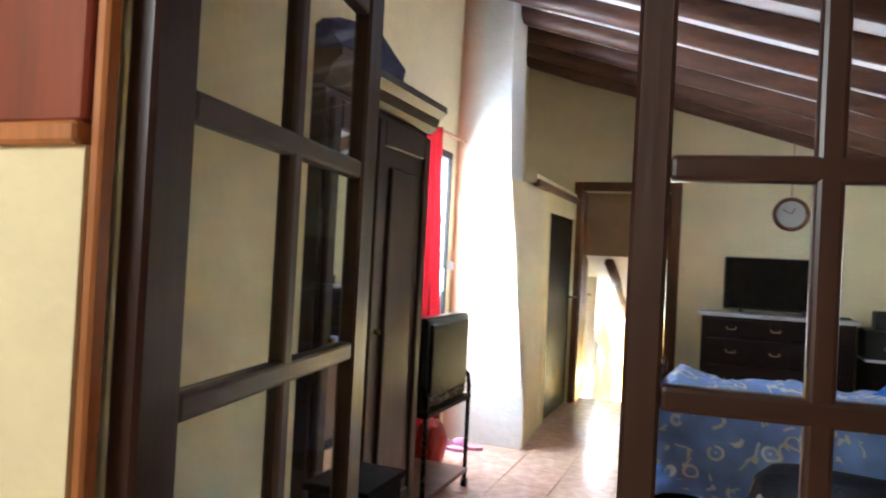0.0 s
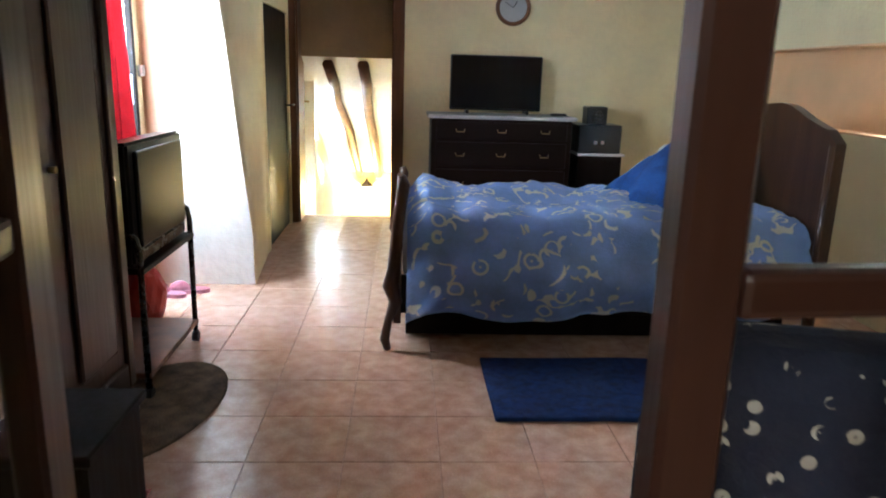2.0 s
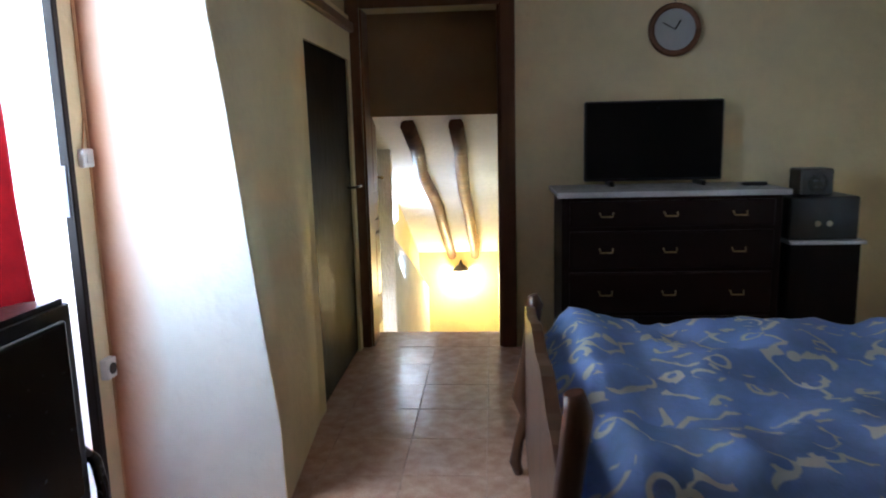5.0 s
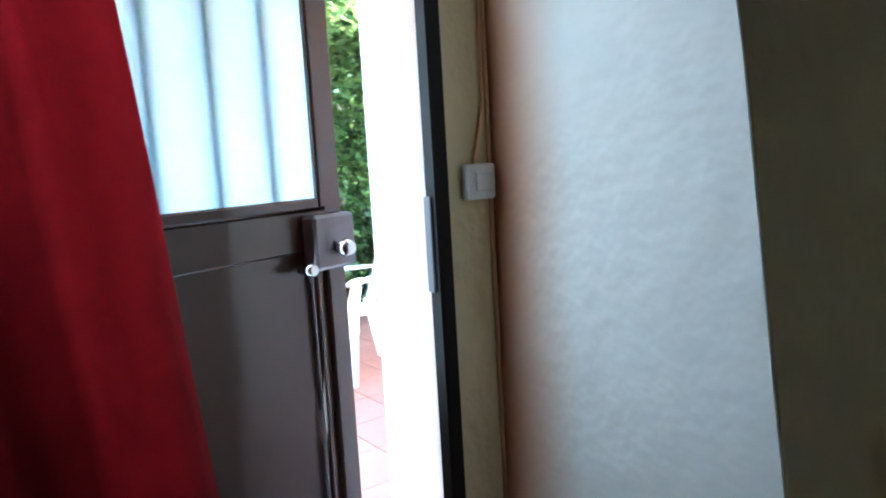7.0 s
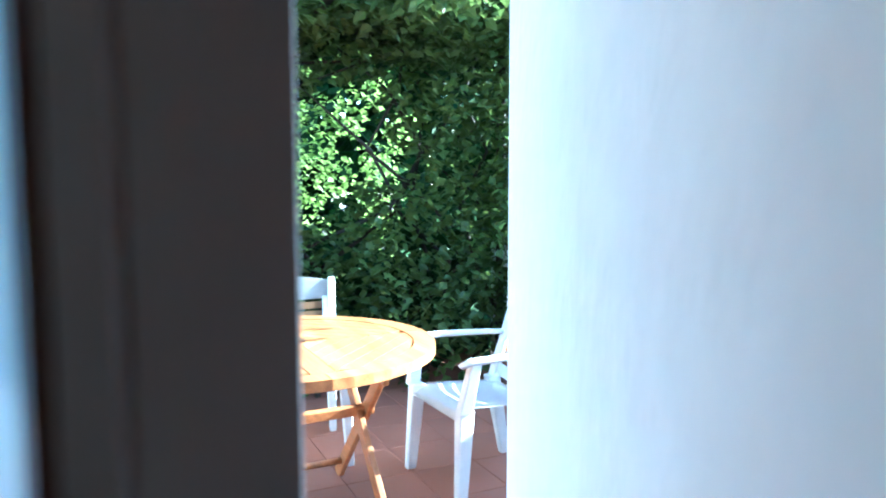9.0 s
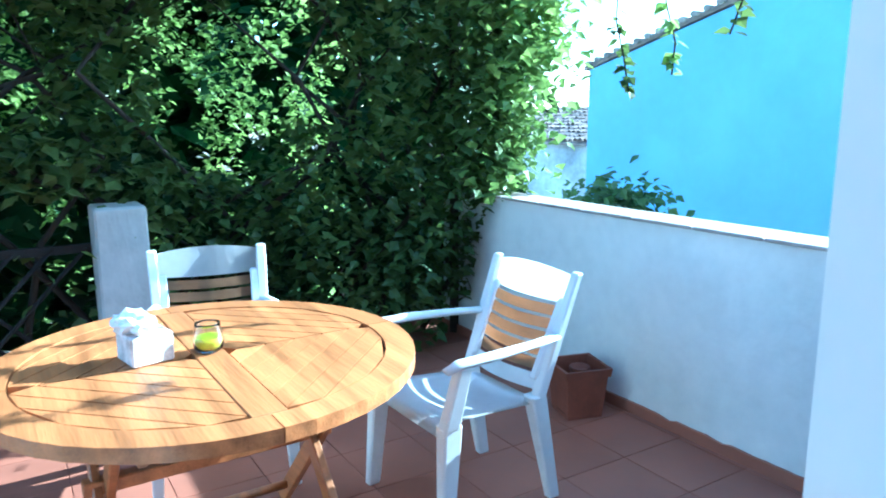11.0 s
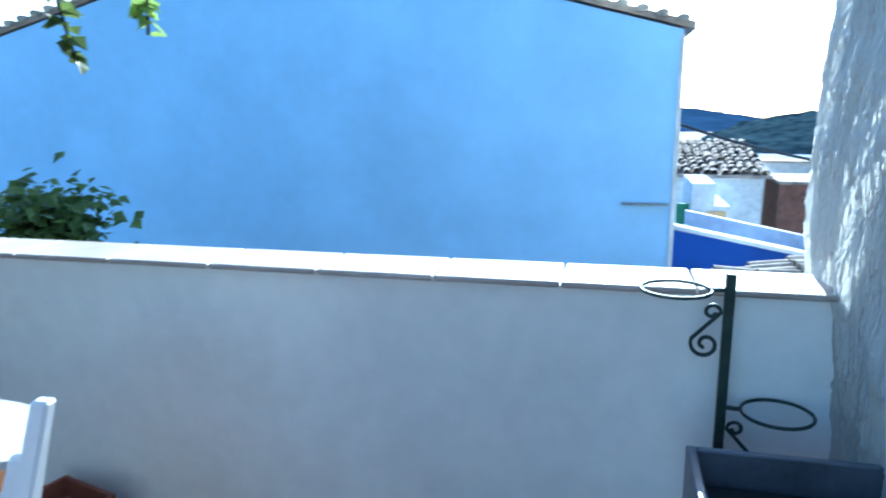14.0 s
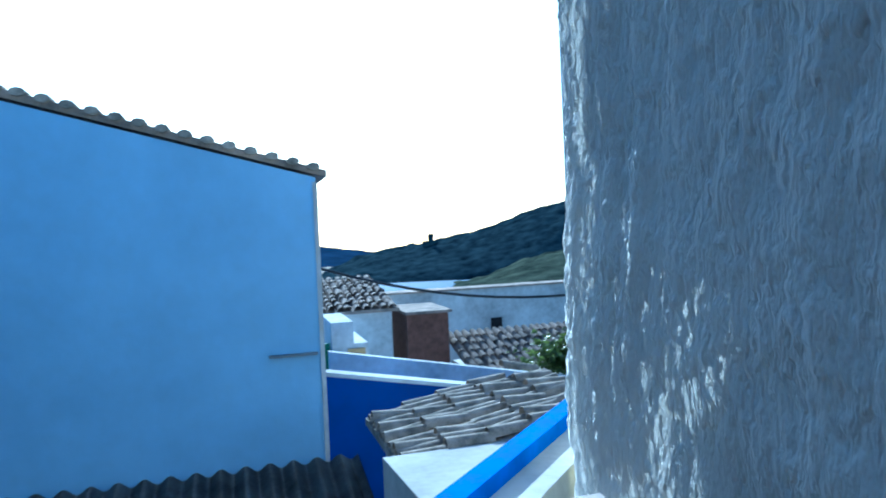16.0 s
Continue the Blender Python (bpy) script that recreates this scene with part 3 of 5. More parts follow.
part("bulb", lathe(bmesh.new(), [(0.005, -0.13), (0.055, -0.11), (0.085, 0.0), (0.07, 0.05), (0.01, 0.075)], 14), M_LAMPGLOW, sl, "glowing warm glass")
part("cap", lathe(bmesh.new(), [(0.10, 0.07), (0.075, 0.10), (0.025, 0.14), (0.005, 0.19)], 12), M_BLACK, sl)
pl = new("stair_lamp_light", bpy.data.lights.new("stair_lamp_light", "POINT"))
pl.location, pl.data.energy, pl.data.color, pl.data.shadow_soft_size = (-0.83, 9.98, -0.28), 0.12, (1.0, 0.68, 0.30), 0.05
wp = structure("window_2", box((-1.33, 8.02, 0.56), (-1.32, 8.56, 0.86)), glow("daylight_slit", (0.9, 0.95, 1.0), 0.14), "bright narrow stair window")
area_lamp("stair_window_daylight", (-1.28, 7.9, 0.30), (-0.9, 8.5, 1.2), 0.3, 0.6, 0.075, (0.85, 0.93, 1.0))
sdr = thing("stair_door", "brown panelled door standing open into the stairwell", "door")
part("leaf", box((-1.295, 6.92, 0.01), (-1.262, 7.30, 2.0), 0.004), M_CASING, sdr)
for z0, z1 in ((0.15, 0.75), (0.85, 1.9)):
    bm = bmesh.new()
    bx(bm, (-1.262, 6.97, z0), (-1.252, 7.26, z1), 0.008)
    bx(bm, (-1.257, 7.03, z0 + 0.08), (-1.242, 7.20, z1 - 0.08), 0.012)
    part("panel", bm, M_CASING, sdr)
part("lever_handle", tube(bmesh.new(), [(-1.262, 7.27, 1.02), (-1.215, 7.27, 1.02), (-1.21, 7.16, 1.02)], 0.008), M_BRASS, sdr)

# ---- terrace door ----
fr = structure("door_frame", box((-1.85, 4.655, 0), (-1.815, 4.685, 2.08), 0.004), M_DARKFRAME, "dark wooden frame of the terrace door")
part("top_rail", box((-1.885, 3.80, 2.03), (-1.815, 4.655, 2.08), 0.004), M_DARKFRAME, fr)
part("hinge_post", box((-1.885, 3.80, 0), (-1.815, 3.84, 2.03), 0.004), M_DARKFRAME, fr)
part("strike_plate", box((-1.848, 4.650, 1.08), (-1.828, 4.656, 1.245), 0.002), M_STRIKE, fr)
td = thing("terrace_door", "brown steel terrace door with ribbed glass, standing ajar", "door", (-1.865, 3.855, 0.015), 110)
W = 0.83
bm = bmesh.new()
bx(bm, (0, -0.018, 0), (W, 0.018, 0.09), 0.003)
bx(bm, (0, -0.02, 1.13), (W, 0.02, 1.21), 0.004)
bx(bm, (0, -0.02, 1.96), (W, 0.02, 2.02), 0.003)
bx(bm, (0, -0.02, 0.09), (0.05, 0.02, 1.96), 0.003)
bx(bm, (W - 0.05, -0.02, 0.09), (W, 0.02, 1.96), 0.003)
part("leaf_frame", bm, M_BROWNMETAL, td)
part("lower_panel", wavy(box((0.05, -0.006, 0.09), (W - 0.05, 0.006, 1.13)), 6, 0.004, 4, 1), M_BROWNMETAL, td)
pane = part("pane", box((0.05, -0.003, 1.21), (W - 0.05, 0.003, 1.96)), M_RIBGLASS, td, "ribbed wired glass pane")
pane.visible_shadow = False
bm = bmesh.new()
for x in (0.05, W - 0.07):
    bx(bm, (x, -0.028, 1.21), (x + 0.02, -0.012, 1.96), 0.004)
bx(bm, (0.07, -0.028, 1.21), (W - 0.07, -0.012, 1.232), 0.004)
bx(bm, (W - 0.09, -0.026, 0.12), (W - 0.075, -0.014, 1.10), 0.003)
part("glazing_bead", bm, M_BROWNMETAL, td)
for k in range(5):
    part("bar", box((0.18 + 0.1215 * k, 0.0045, 1.18), (0.196 + 0.1215 * k, 0.03, 1.98), 0.002), M_BROWNMETAL, td)
lk = part("lock_box", box((W - 0.118, -0.058, 1.095), (W - 0.004, -0.02, 1.20), 0.006), mat("grey_lock_enamel", (0.24, 0.20, 0.22), 0.4, var=0.1), td, "grey surface-mounted lock")
part("knob", tube(bmesh.new(), [(W - 0.06, -0.058, 1.135), (W - 0.06, -0.075, 1.135), (W - 0.06, -0.095, 1.135)], 0.012, 12, [0.010, 0.018, 0.012]), M_CHROME, lk)
part("knob", tube(bmesh.new(), [(W - 0.128, -0.022, 1.10), (W - 0.128, -0.06, 1.10)], 0.010, 10), M_CHROME, lk)

# switch, socket and surface cable beside the door
sw = thing("light_switch", "white surface-mounted light switch on the cream wall", "light switch", (-1.822, 4.744, 1.265))
part("housing", box((0, -0.031, -0.031), (0.022, 0.031, 0.031), 0.005, 2), M_WHITEPL, sw)
part("rocker", box((0.022, -0.015, -0.017), (0.026, 0.021, 0.017), 0.002), M_WHITEPL, sw)
so = thing("wall_socket", "white surface-mounted socket low on the wall", "socket", (-1.822, 4.735, 0.545))
part("housing", box((0, -0.03, -0.036), (0.03, 0.03, 0.036), 0.005, 2), M_WHITEPL, so)
part("face", tube(bmesh.new(), [(0.03, 0, 0), (0.034, 0, 0)], 0.02, 14), M_BLACK, so)
bm = tube(bmesh.new(), [(-1.818, 4.768, 3.0), (-1.818, 4.769, 2.2), (-1.818, 4.766, 1.40), (-1.818, 4.752, 1.34), (-1.816, 4.736, 1.29)], 0.003, 6)
tube(bm, [(-1.818, 4.776, 3.0), (-1.818, 4.777, 0.02)], 0.004, 6)
solid("surface_cable", bm, M_PEACH, "painted-over cable running down the wall corner", "cable")

# red curtain
bm = bmesh.new()
nz, ny = 22, 46
grid = []
for j in range(nz + 1):
    z = 0.10 + j * 2.05 / nz
    row = []
    for i in range(ny + 1):
        u = i / ny
        y = 3.42 + u * (0.66 + 0.22 * (1 - j / nz))
        x = -1.695 + 0.045 * math.sin(u * 27 + 0.7 * math.sin(z * 2)) + 0.012 * math.sin(u * 61 + 1.1 * math.sin(z * 1.3)) + 0.02 * noise.noise((u * 5, z * 1.5, 2))
        row.append(bm.verts.new((x, y, z)))
    grid.append(row)
for j in range(nz):
    for i in range(ny):
        bm.faces.new((grid[j][i], grid[j][i + 1], grid[j + 1][i + 1], grid[j + 1][i])).smooth = True
bmesh.ops.solidify(bm, geom=bm.faces[:], thickness=0.004)
cu = thing("curtain", "dark red cloth curtain hanging in folds by the terrace door", "curtain")
part("cloth", bm, M_RED, cu)
part("rod", tube(bmesh.new(), [(-1.75, 3.35, 2.17), (-1.75, 4.74, 2.17)], 0.011, 10), M_ORANGEWOOD, cu)

# ---- bedroom furniture ----
wd = thing("wardrobe", "tall dark wooden wardrobe with a mirrored door and moulded cornice", "wardrobe")
part("carcass", box((-1.80, 2.13, 0.10), (-1.335, 3.08, 1.92), 0.004), M_WOOD, wd)
bm = prism(bmesh.new(), [(-1.82, 1.92), (-1.325, 1.92), (-1.30, 1.95), (-1.285, 1.99), (-1.25, 2.02), (-1.25, 2.05), (-1.82, 2.05)], "y", 2.09, 3.11)
part("cornice", bm, M_WOODH, wd)
part("plinth", box((-1.81, 2.11, 0.0), (-1.315, 3.10, 0.10), 0.008), M_WOOD, wd)
for y0, y1, mirror in ((2.15, 2.50, True), (2.52, 3.06, False)):
    bm = bmesh.new()
    for lo, hi in (((y0, 0.14), (y0 + 0.06, 1.89)), ((y1 - 0.06, 0.14), (y1, 1.89)), ((y0 + 0.06, 0.14), (y1 - 0.06, 0.24)), ((y0 + 0.06, 1.78), (y1 - 0.06, 1.89))):
        bx(bm, (-1.335, lo[0], lo[1]), (-1.305, hi[0], hi[1]), 0.006)
    d = part("door", bm, M_WOOD, wd)
    if mirror:
        part("mirror", box((-1.333, y0 + 0.06, 0.24), (-1.318, y1 - 0.06, 1.78)), M_MIRROR, d, "tall mirror glass")
    else:
        bm = box((-1.333, y0 + 0.06, 0.24), (-1.320, y1 - 0.06, 1.78))
        bx(bm, (-1.322, y0 + 0.13, 0.31), (-1.306, y1 - 0.13, 1.70), 0.012)
        part("panel", bm, M_WOOD, d)
    part("knob", tube(bmesh.new(), [(-1.305, y0 + 0.05, 1.0), (-1.285, y0 + 0.05, 1.0)], 0.01, 8), M_BRASS, d)
bm = bmesh.new()
bmesh.ops.create_icosphere(bm, subdivisions=3, radius=1)
for v in bm.verts:
    n3 = noise.noise(v.co * 1.6)
    v.co = Vector((v.co.x * 0.18, v.co.y * 0.36, max(v.co.z, -0.55) * 0.17)) * (1 + 0.25 * n3)
solid("travel_bag", bm, M_PURPLE, "crumpled dark blue bag lying on the wardrobe", "bag", at=(-1.50, 2.62, 2.13))

ct = thing("tv_cart", "black tubular television cart on castors", "tv cart")
for y in (3.20, 3.835):
    bm = tube(bmesh.new(), [(-1.315, y, 0.05), (-1.315, y, 0.60), (-1.325, y, 0.655), (-1.36, y, 0.68), (-1.42, y, 0.685)], 0.013, 10)
    part("post", bm, M_METALBLK, ct)
    part("post", tube(bmesh.new(), [(-1.70, y, 0.05), (-1.70, y, 0.56)], 0.013, 10), M_METALBLK, ct)
part("shelf", box((-1.72, 3.19, 0.515), (-1.30, 3.845, 0.54), 0.004), M_BLACKWOOD, ct)
part("shelf", box((-1.72, 3.19, 0.09), (-1.30, 3.845, 0.115), 0.004), M_CASING, ct)
for x in (-1.315, -1.70):
    for y in (3.20, 3.835):
        part("castor", tube(bmesh.new(), [(x - 0.014, y, 0.026), (x + 0.014, y, 0.026)], 0.025, 12), M_BLACK, ct)
tv = thing("crt_television", "old black tube television on the cart", "television")
bm = bmesh.new()
vs = []
for x, y0, y1, z0, z1 in ((-1.33, 3.19, 3.825, 0.545, 1.015), (-1.44, 3.20, 3.815, 0.545, 1.005), (-1.70, 3.22, 3.66, 0.56, 0.93), (-1.78, 3.30, 3.58, 0.60, 0.86)):
    vs.append([bm.verts.new(p) for p in ((x, y0, z0), (x, y1, z0), (x, y1, z1), (x, y0, z1))])
for a, b in zip(vs, vs[1:]):
    for k in range(4):
        bm.faces.new((a[k], a[(k + 1) % 4], b[(k + 1) % 4], b[k]))
bm.faces.new(vs[0])
bm.faces.new(vs[-1][::-1])
bmesh.ops.bevel(bm, geom=bm.edges[:], offset=0.012, segments=2, affect="EDGES")
part("case", bm, M_BLACK, tv)
bm = box((-1.332, 3.24, 0.61), (-1.312, 3.775, 0.98), 0.008, 2)
part("screen", bm, M_SCREEN, tv)
part("control_strip", box((-1.335, 3.24, 0.555), (-1.322, 3.775, 0.60), 0.004), M_METALBLK, tv)

bd = thing("bed", "wooden double bed with carved footboard and high headboard", "bed")


def arch_board(x0, x1, y0, y1, z0, zs, zm):
    """A board with a shaped top that rises in the middle."""
    pts = [(y0, z0), (y1, z0)]
    for i in range(17):
        u = i / 16
        pts.append((y1 + (y0 - y1) * u, zs + (zm - zs) * math.sin(math.pi * u) ** 0.6 + 0.012 * math.cos(6 * math.pi * u)))
    return prism(bmesh.new(), pts, "x", x0, x1)


part("footboard", arch_board(-0.36, -0.325, 3.78, 5.06, 0.12, 0.66, 0.71), M_BEDWOOD, bd)
part("headboard", arch_board(1.66, 1.71, 3.72, 5.14, 0.25, 1.02, 1.20), M_BEDWOOD, bd)
for y, hz in ((3.75, 1.0), (5.06, 0.85)):
    bm = tube(bmesh.new(), [(-0.385, y, 0.0), (-0.40, y, 0.05), (-0.385, y, 0.14), (-0.35, y, 0.24), (-0.375, y, 0.32), (-0.36, y, 0.40), (-0.345, y, 0.60 * hz), (-0.32, y, 0.80 * hz), (-0.33, y, 0.84 * hz)], 0.03, 10, [0.018, 0.024, 0.02, 0.032, 0.04, 0.032, 0.028, 0.03, 0.02])
    part("leg", bm, M_BEDWOOD, bd, "carved curved bed post")
    part("leg", tube(bmesh.new(), [(1.68, y, 0), (1.68, y, 1.02)], 0.03, 8), M_BEDWOOD, bd)
# rails take the black wood so that the gap below the duvet stays dark
for y in (3.80, 5.06):
    part("side_rail", box((-0.335, y - 0.015, 0.17), (1.66, y + 0.015, 0.36), 0.005), M_BLACKWOOD, bd)
# black box added in place of the deep shadow under the bed
part("bed_base", box((-0.30, 3.90, 0.02), (1.64, 4.98, 0.34), 0.006), M_BLACKWOOD, bd)
part("mattress", box((-0.32, 3.80, 0.34), (1.65, 5.06, 0.52), 0.04, 3), M_TISSUE, bd)
# duvet draped over the mattress
bm = bmesh.new()
nx, ny = 60, 56
grid = []
for i in range(nx + 1):
    row = []
    for j in range(ny + 1):
        u, s = i / nx, -0.42 + 1.98 * j / ny
        x = -0.30 + 1.93 * u
        yy = s
        if s < 0:
            y, drop = 3.74 + 0.05 * s, -s
        elif s > 1.32:
            y, drop = 5.08 + 0.05 * (s - 1.32), s - 1.32
        else:
            y, drop = 3.74 + s * (1.34 / 1.32), 0
        edge = min(max(min(s, 1.32 - s) / 0.10, 0), 1)
        z = 0.545 + 0.085 * math.sin(edge * math.pi / 2) - drop * 0.86
        puff = 0.035 * (0.35 - abs(noise.noise((x * 8.5 + 3 * s, s * 5.0, 11)))) + 0.05 * noise.noise((x * 3.0, s * 3.0, 3)) + 0.05 * (0.4 - abs(noise.noise((x * 4.5, s * 4.0, 7)))) + 0.008 * noise.noise((x * 14, s * 14, 1))
        if drop:
            y += (-1 if s < 0 else 1) * (0.03 * math.sin(x * 19 + 3 * noise.noise((x * 2, 0, 4))) * min(drop / 0.2, 1) + 0.05 * noise.noise((x * 4, drop * 3, 1)) + 0.045 * (0.4 - abs(noise.noise((x * 7 - 6 * drop, drop * 5, 8)))) * min(drop / 0.1, 1) + 0.11 * math.sin(min(drop / 0.42, 1) * math.pi) - 0.01)
            z += 0.04 * noise.noise((x * 2, 0, 9)) * (drop / 0.4)
        else:
            z += puff + 0.05 * math.exp(-((u - 0.06) / 0.05) ** 2)
        if i < 3:
            z -= 0.06 * (3 - i) / 3
        row.append(bm.verts.new((x, y, z)))
    grid.append(row)
for i in range(nx):
    for j in range(ny):
        bm.faces.new((grid[i][j], grid[i + 1][j], grid[i + 1][j + 1], grid[i][j + 1])).smooth = True
bmesh.ops.solidify(bm, geom=bm.faces[:], thickness=-0.02)
solid("duvet", bm, M_DUVET, "puffy blue duvet with pale scroll print spread on the bed", "duvet")


def cushion(name, at, size, rz, label, material, tilt=0.0, crumple=0.12, seed=0):
    bm = bmesh.new()
    bmesh.ops.create_icosphere(bm, subdivisions=4, radius=1)
    for v in bm.verts:
        p = v.co.copy()
        k = max(abs(p.x), abs(p.y), 1e-3) / max(math.hypot(p.x, p.y), 1e-3)
        q = Vector((p.x / k ** 0.8, p.y / k ** 0.8, p.z * (1 - 0.25 * (p.x * p.x + p.y * p.y))))
        q *= 1 + crumple * noise.noise(p * 2.3 + Vector((seed, 0, 0))) + crumple * 0.4 * noise.noise(p * 6)
        v.co = Vector((q.x * size[0], q.y * size[1], q.z * size[2]))
    for f in bm.faces:
        f.smooth = True
    ob = new(name, mesh_of(name, bm, material))
    ob.matrix_world = pose(*at, 0, tilt, rz)
    return tagged(ob, label, "pillow")


cushion("pillow", (1.24, 4.55, 0.745), (0.34, 0.29, 0.16), 20, "crumpled plain blue pillow lying on the bed", M_BLUEFAB, -24, 0.22, 1)

dr = thing("dresser", "dark wooden chest of drawers with a pale marble top", "dresser")
part("carcass", box((-0.11, 6.21, 0.06), (1.02, 6.68, 0.96), 0.006), M_DRESSER, dr)
part("top", box((-0.14, 6.17, 0.96), (1.05, 6.69, 0.99), 0.006), M_MARBLE, dr, "pale marble top")
part("plinth", box((-0.12, 6.20, 0.0), (1.03, 6.68, 0.06), 0.004), M_DRESSER, dr)
for r, (z0, z1) in enumerate(((0.80, 0.94), (0.58, 0.78), (0.34, 0.56), (0.09, 0.32))):
    d = part("drawer", box((-0.07, 6.192, z0), (0.98, 6.215, z1), 0.008), M_DRESSER, dr)
    for x in (0.12, 0.45, 0.80):
        part("handle", tube(bmesh.new(), [(x - 0.035, 6.192, (z0 + z1) / 2 + 0.01), (x - 0.03, 6.175, (z0 + z1) / 2 - 0.01), (x + 0.03, 6.175, (z0 + z1) / 2 - 0.01), (x + 0.035, 6.192, (z0 + z1) / 2 + 0.01)], 0.005, 6), M_BRASS, d)
ft = thing("flat_television", "black flat television switched off on the dresser", "television")
part("case", box((0.05, 6.555, 1.015), (0.815, 6.60, 1.462), 0.008), M_BLACK, ft)
part("screen", box((0.062, 6.551, 1.03), (0.803, 6.556, 1.452)), M_SCREEN, ft)
for x in (0.18, 0.68):
    part("foot", box((x, 6.47, 0.991), (x + 0.025, 6.66, 1.018), 0.004), M_BLACK, ft)
rm = thing("remote_control", "black remote lying on the dresser top", "remote")
part("body", box((0.88, 6.40, 0.991), (1.01, 6.45, 1.01), 0.006), M_BLACK, rm)
ck = thing("wall_clock", "round wall clock with dark rim and pale dial", "clock", (0.562, 6.69, 1.852), 0)
part("dial", tube(bmesh.new(), [(0, 0, 0), (0, -0.018, 0)], 0.125, 32), mat("pale_grey_dial", (0.42, 0.44, 0.46), 0.4, var=0.05), ck)
bm = bmesh.new()
ring = [(0.13 * math.cos(a * math.pi / 16), -0.012, 0.13 * math.sin(a * math.pi / 16)) for a in range(33)]
part("rim", tube(bm, ring, 0.018, 8), M_CASING, ck)
part("hand", tube(bmesh.new(), [(0, -0.022, 0), (0.03, -0.022, 0.05)], 0.004, 5), M_BLACK, ck)
part("hand", tube(bmesh.new(), [(0, -0.024, 0), (-0.07, -0.024, 0.04)], 0.003, 5), M_BLACK, ck)
part("wire", tube(bmesh.new(), [(0, -0.006, 0.14), (0.004, -0.004, 0.62)], 0.0025, 5), M_BLACK, ck)
sr = thing("stereo_cabinet", "black wooden stereo cabinet with a pale shelf edge", "cabinet")
part("body", box((1.10, 6.30, 0.0), (1.47, 6.66, 0.68), 0.006), M_BLACKWOOD, sr)
part("top", box((1.09, 6.28, 0.68), (1.49, 6.67, 0.70), 0.003), M_MARBLE, sr)
hf = thing("hifi_unit", "black hi-fi unit with chrome knobs on a cabinet", "stereo")
part("body", box((1.10, 6.32, 0.701), (1.46, 6.64, 0.93), 0.008), M_BLACK, hf)
for x in (1.24, 1.30):
    part("knob", tube(bmesh.new(), [(x, 6.322, 0.79), (x, 6.30, 0.79)], 0.016, 12), M_CHROME, hf)
sp = thing("speaker", "small black cube speaker standing on the hi-fi unit", "speaker")
part("case", box((1.175, 6.38, 0.931), (1.345, 6.54, 1.075), 0.008), M_BLACK, sp)
part("cone", tube(bmesh.new(), [(1.26, 6.381, 1.0), (1.26, 6.373, 1.0)], 0.05, 16), M_METALBLK, sp)
ns = thing("nightstand", "small dark nightstand with a white top", "nightstand")
part("body", box((1.42, 5.32, 0.08), (1.86, 5.72, 0.58), 0.006), M_WOOD, ns)
part("top", box((1.40, 5.30, 0.58), (1.88, 5.74, 0.61), 0.005), M_MARBLE, ns)
for x in (1.44, 1.82):
    for y in (5.34, 5.68):
        part("leg", box((x, y, 0), (x + 0.03, y + 0.03, 0.08)), M_WOOD, ns)
bl = thing("table_lamp", "small white table lamp switched off on the nightstand", "lamp", (1.55, 5.46, 0.61))
part("base", lathe(bmesh.new(), [(0.05, 0), (0.055, 0.02), (0.03, 0.05), (0.045, 0.09), (0.02, 0.12)], 16), M_WHITEPL, bl)
part("shade", lathe(bmesh.new(), [(0.10, 0.12), (0.105, 0.14), (0.075, 0.22), (0.045, 0.25)], 20), M_LAMPSHADE, bl)

ac = thing("armchair", "low armchair covered in dark floral cloth", "armchair", (0.55, 1.64, 0), 165)
for nm, lo, hi, bv in (("seat", (-0.30, -0.30, 0.22), (0.30, 0.30, 0.46), 0.06), ("backrest", (-0.40, 0.20, 0.22), (0.40, 0.37, 0.97), 0.07), ("armrest", (-0.41, -0.30, 0.12), (-0.29, 0.21, 0.60), 0.05), ("armrest", (0.29, -0.30, 0.12), (0.41, 0.21, 0.60), 0.05)):
    part(nm, wavy(box(lo, hi, bv, 3), 1, 0.02, 4, 2), M_FLORAL, ac)
part("skirt", box((-0.36, -0.28, 0.03), (0.36, 0.33, 0.24), 0.02), M_FLORAL, ac)
for x in (-0.3, 0.3):
    for y in (-0.22, 0.26):
        part("leg", tube(bmesh.new(), [(x, y, 0), (x, y, 0.05)], 0.02, 8), M_WOOD, ac)

bmm = wavy(box((0.045, 3.01, 0.0), (1.04, 3.61, 0.022), 0.008, 2), 8, 0.006, 9, 2)
for v in bmm.verts:
    v.co.z = max(v.co.z, 0.0)
solid("bath_mat", bmm, M_MAT, "deep blue pile mat on the tiled floor beside the bed", "rug")
bm = bmesh.new()
ell = [(0.26 * math.cos(a * math.pi / 16), 0.46 * math.sin(a * math.pi / 16)) for a in range(32)]
prism(bm, ell, "z", 0.0, 0.014)
bmesh.ops.bevel(bm, geom=[e for e in bm.edges if abs(e.verts[0].co.z - e.verts[1].co.z) < 1e-4], offset=0.004, segments=1, affect="EDGES")
solid("oval_rug", bm, M_RUG, "oval brown patterned rug in front of the wardrobe", "rug", at=(-1.30, 3.10, 0), rz=-12)
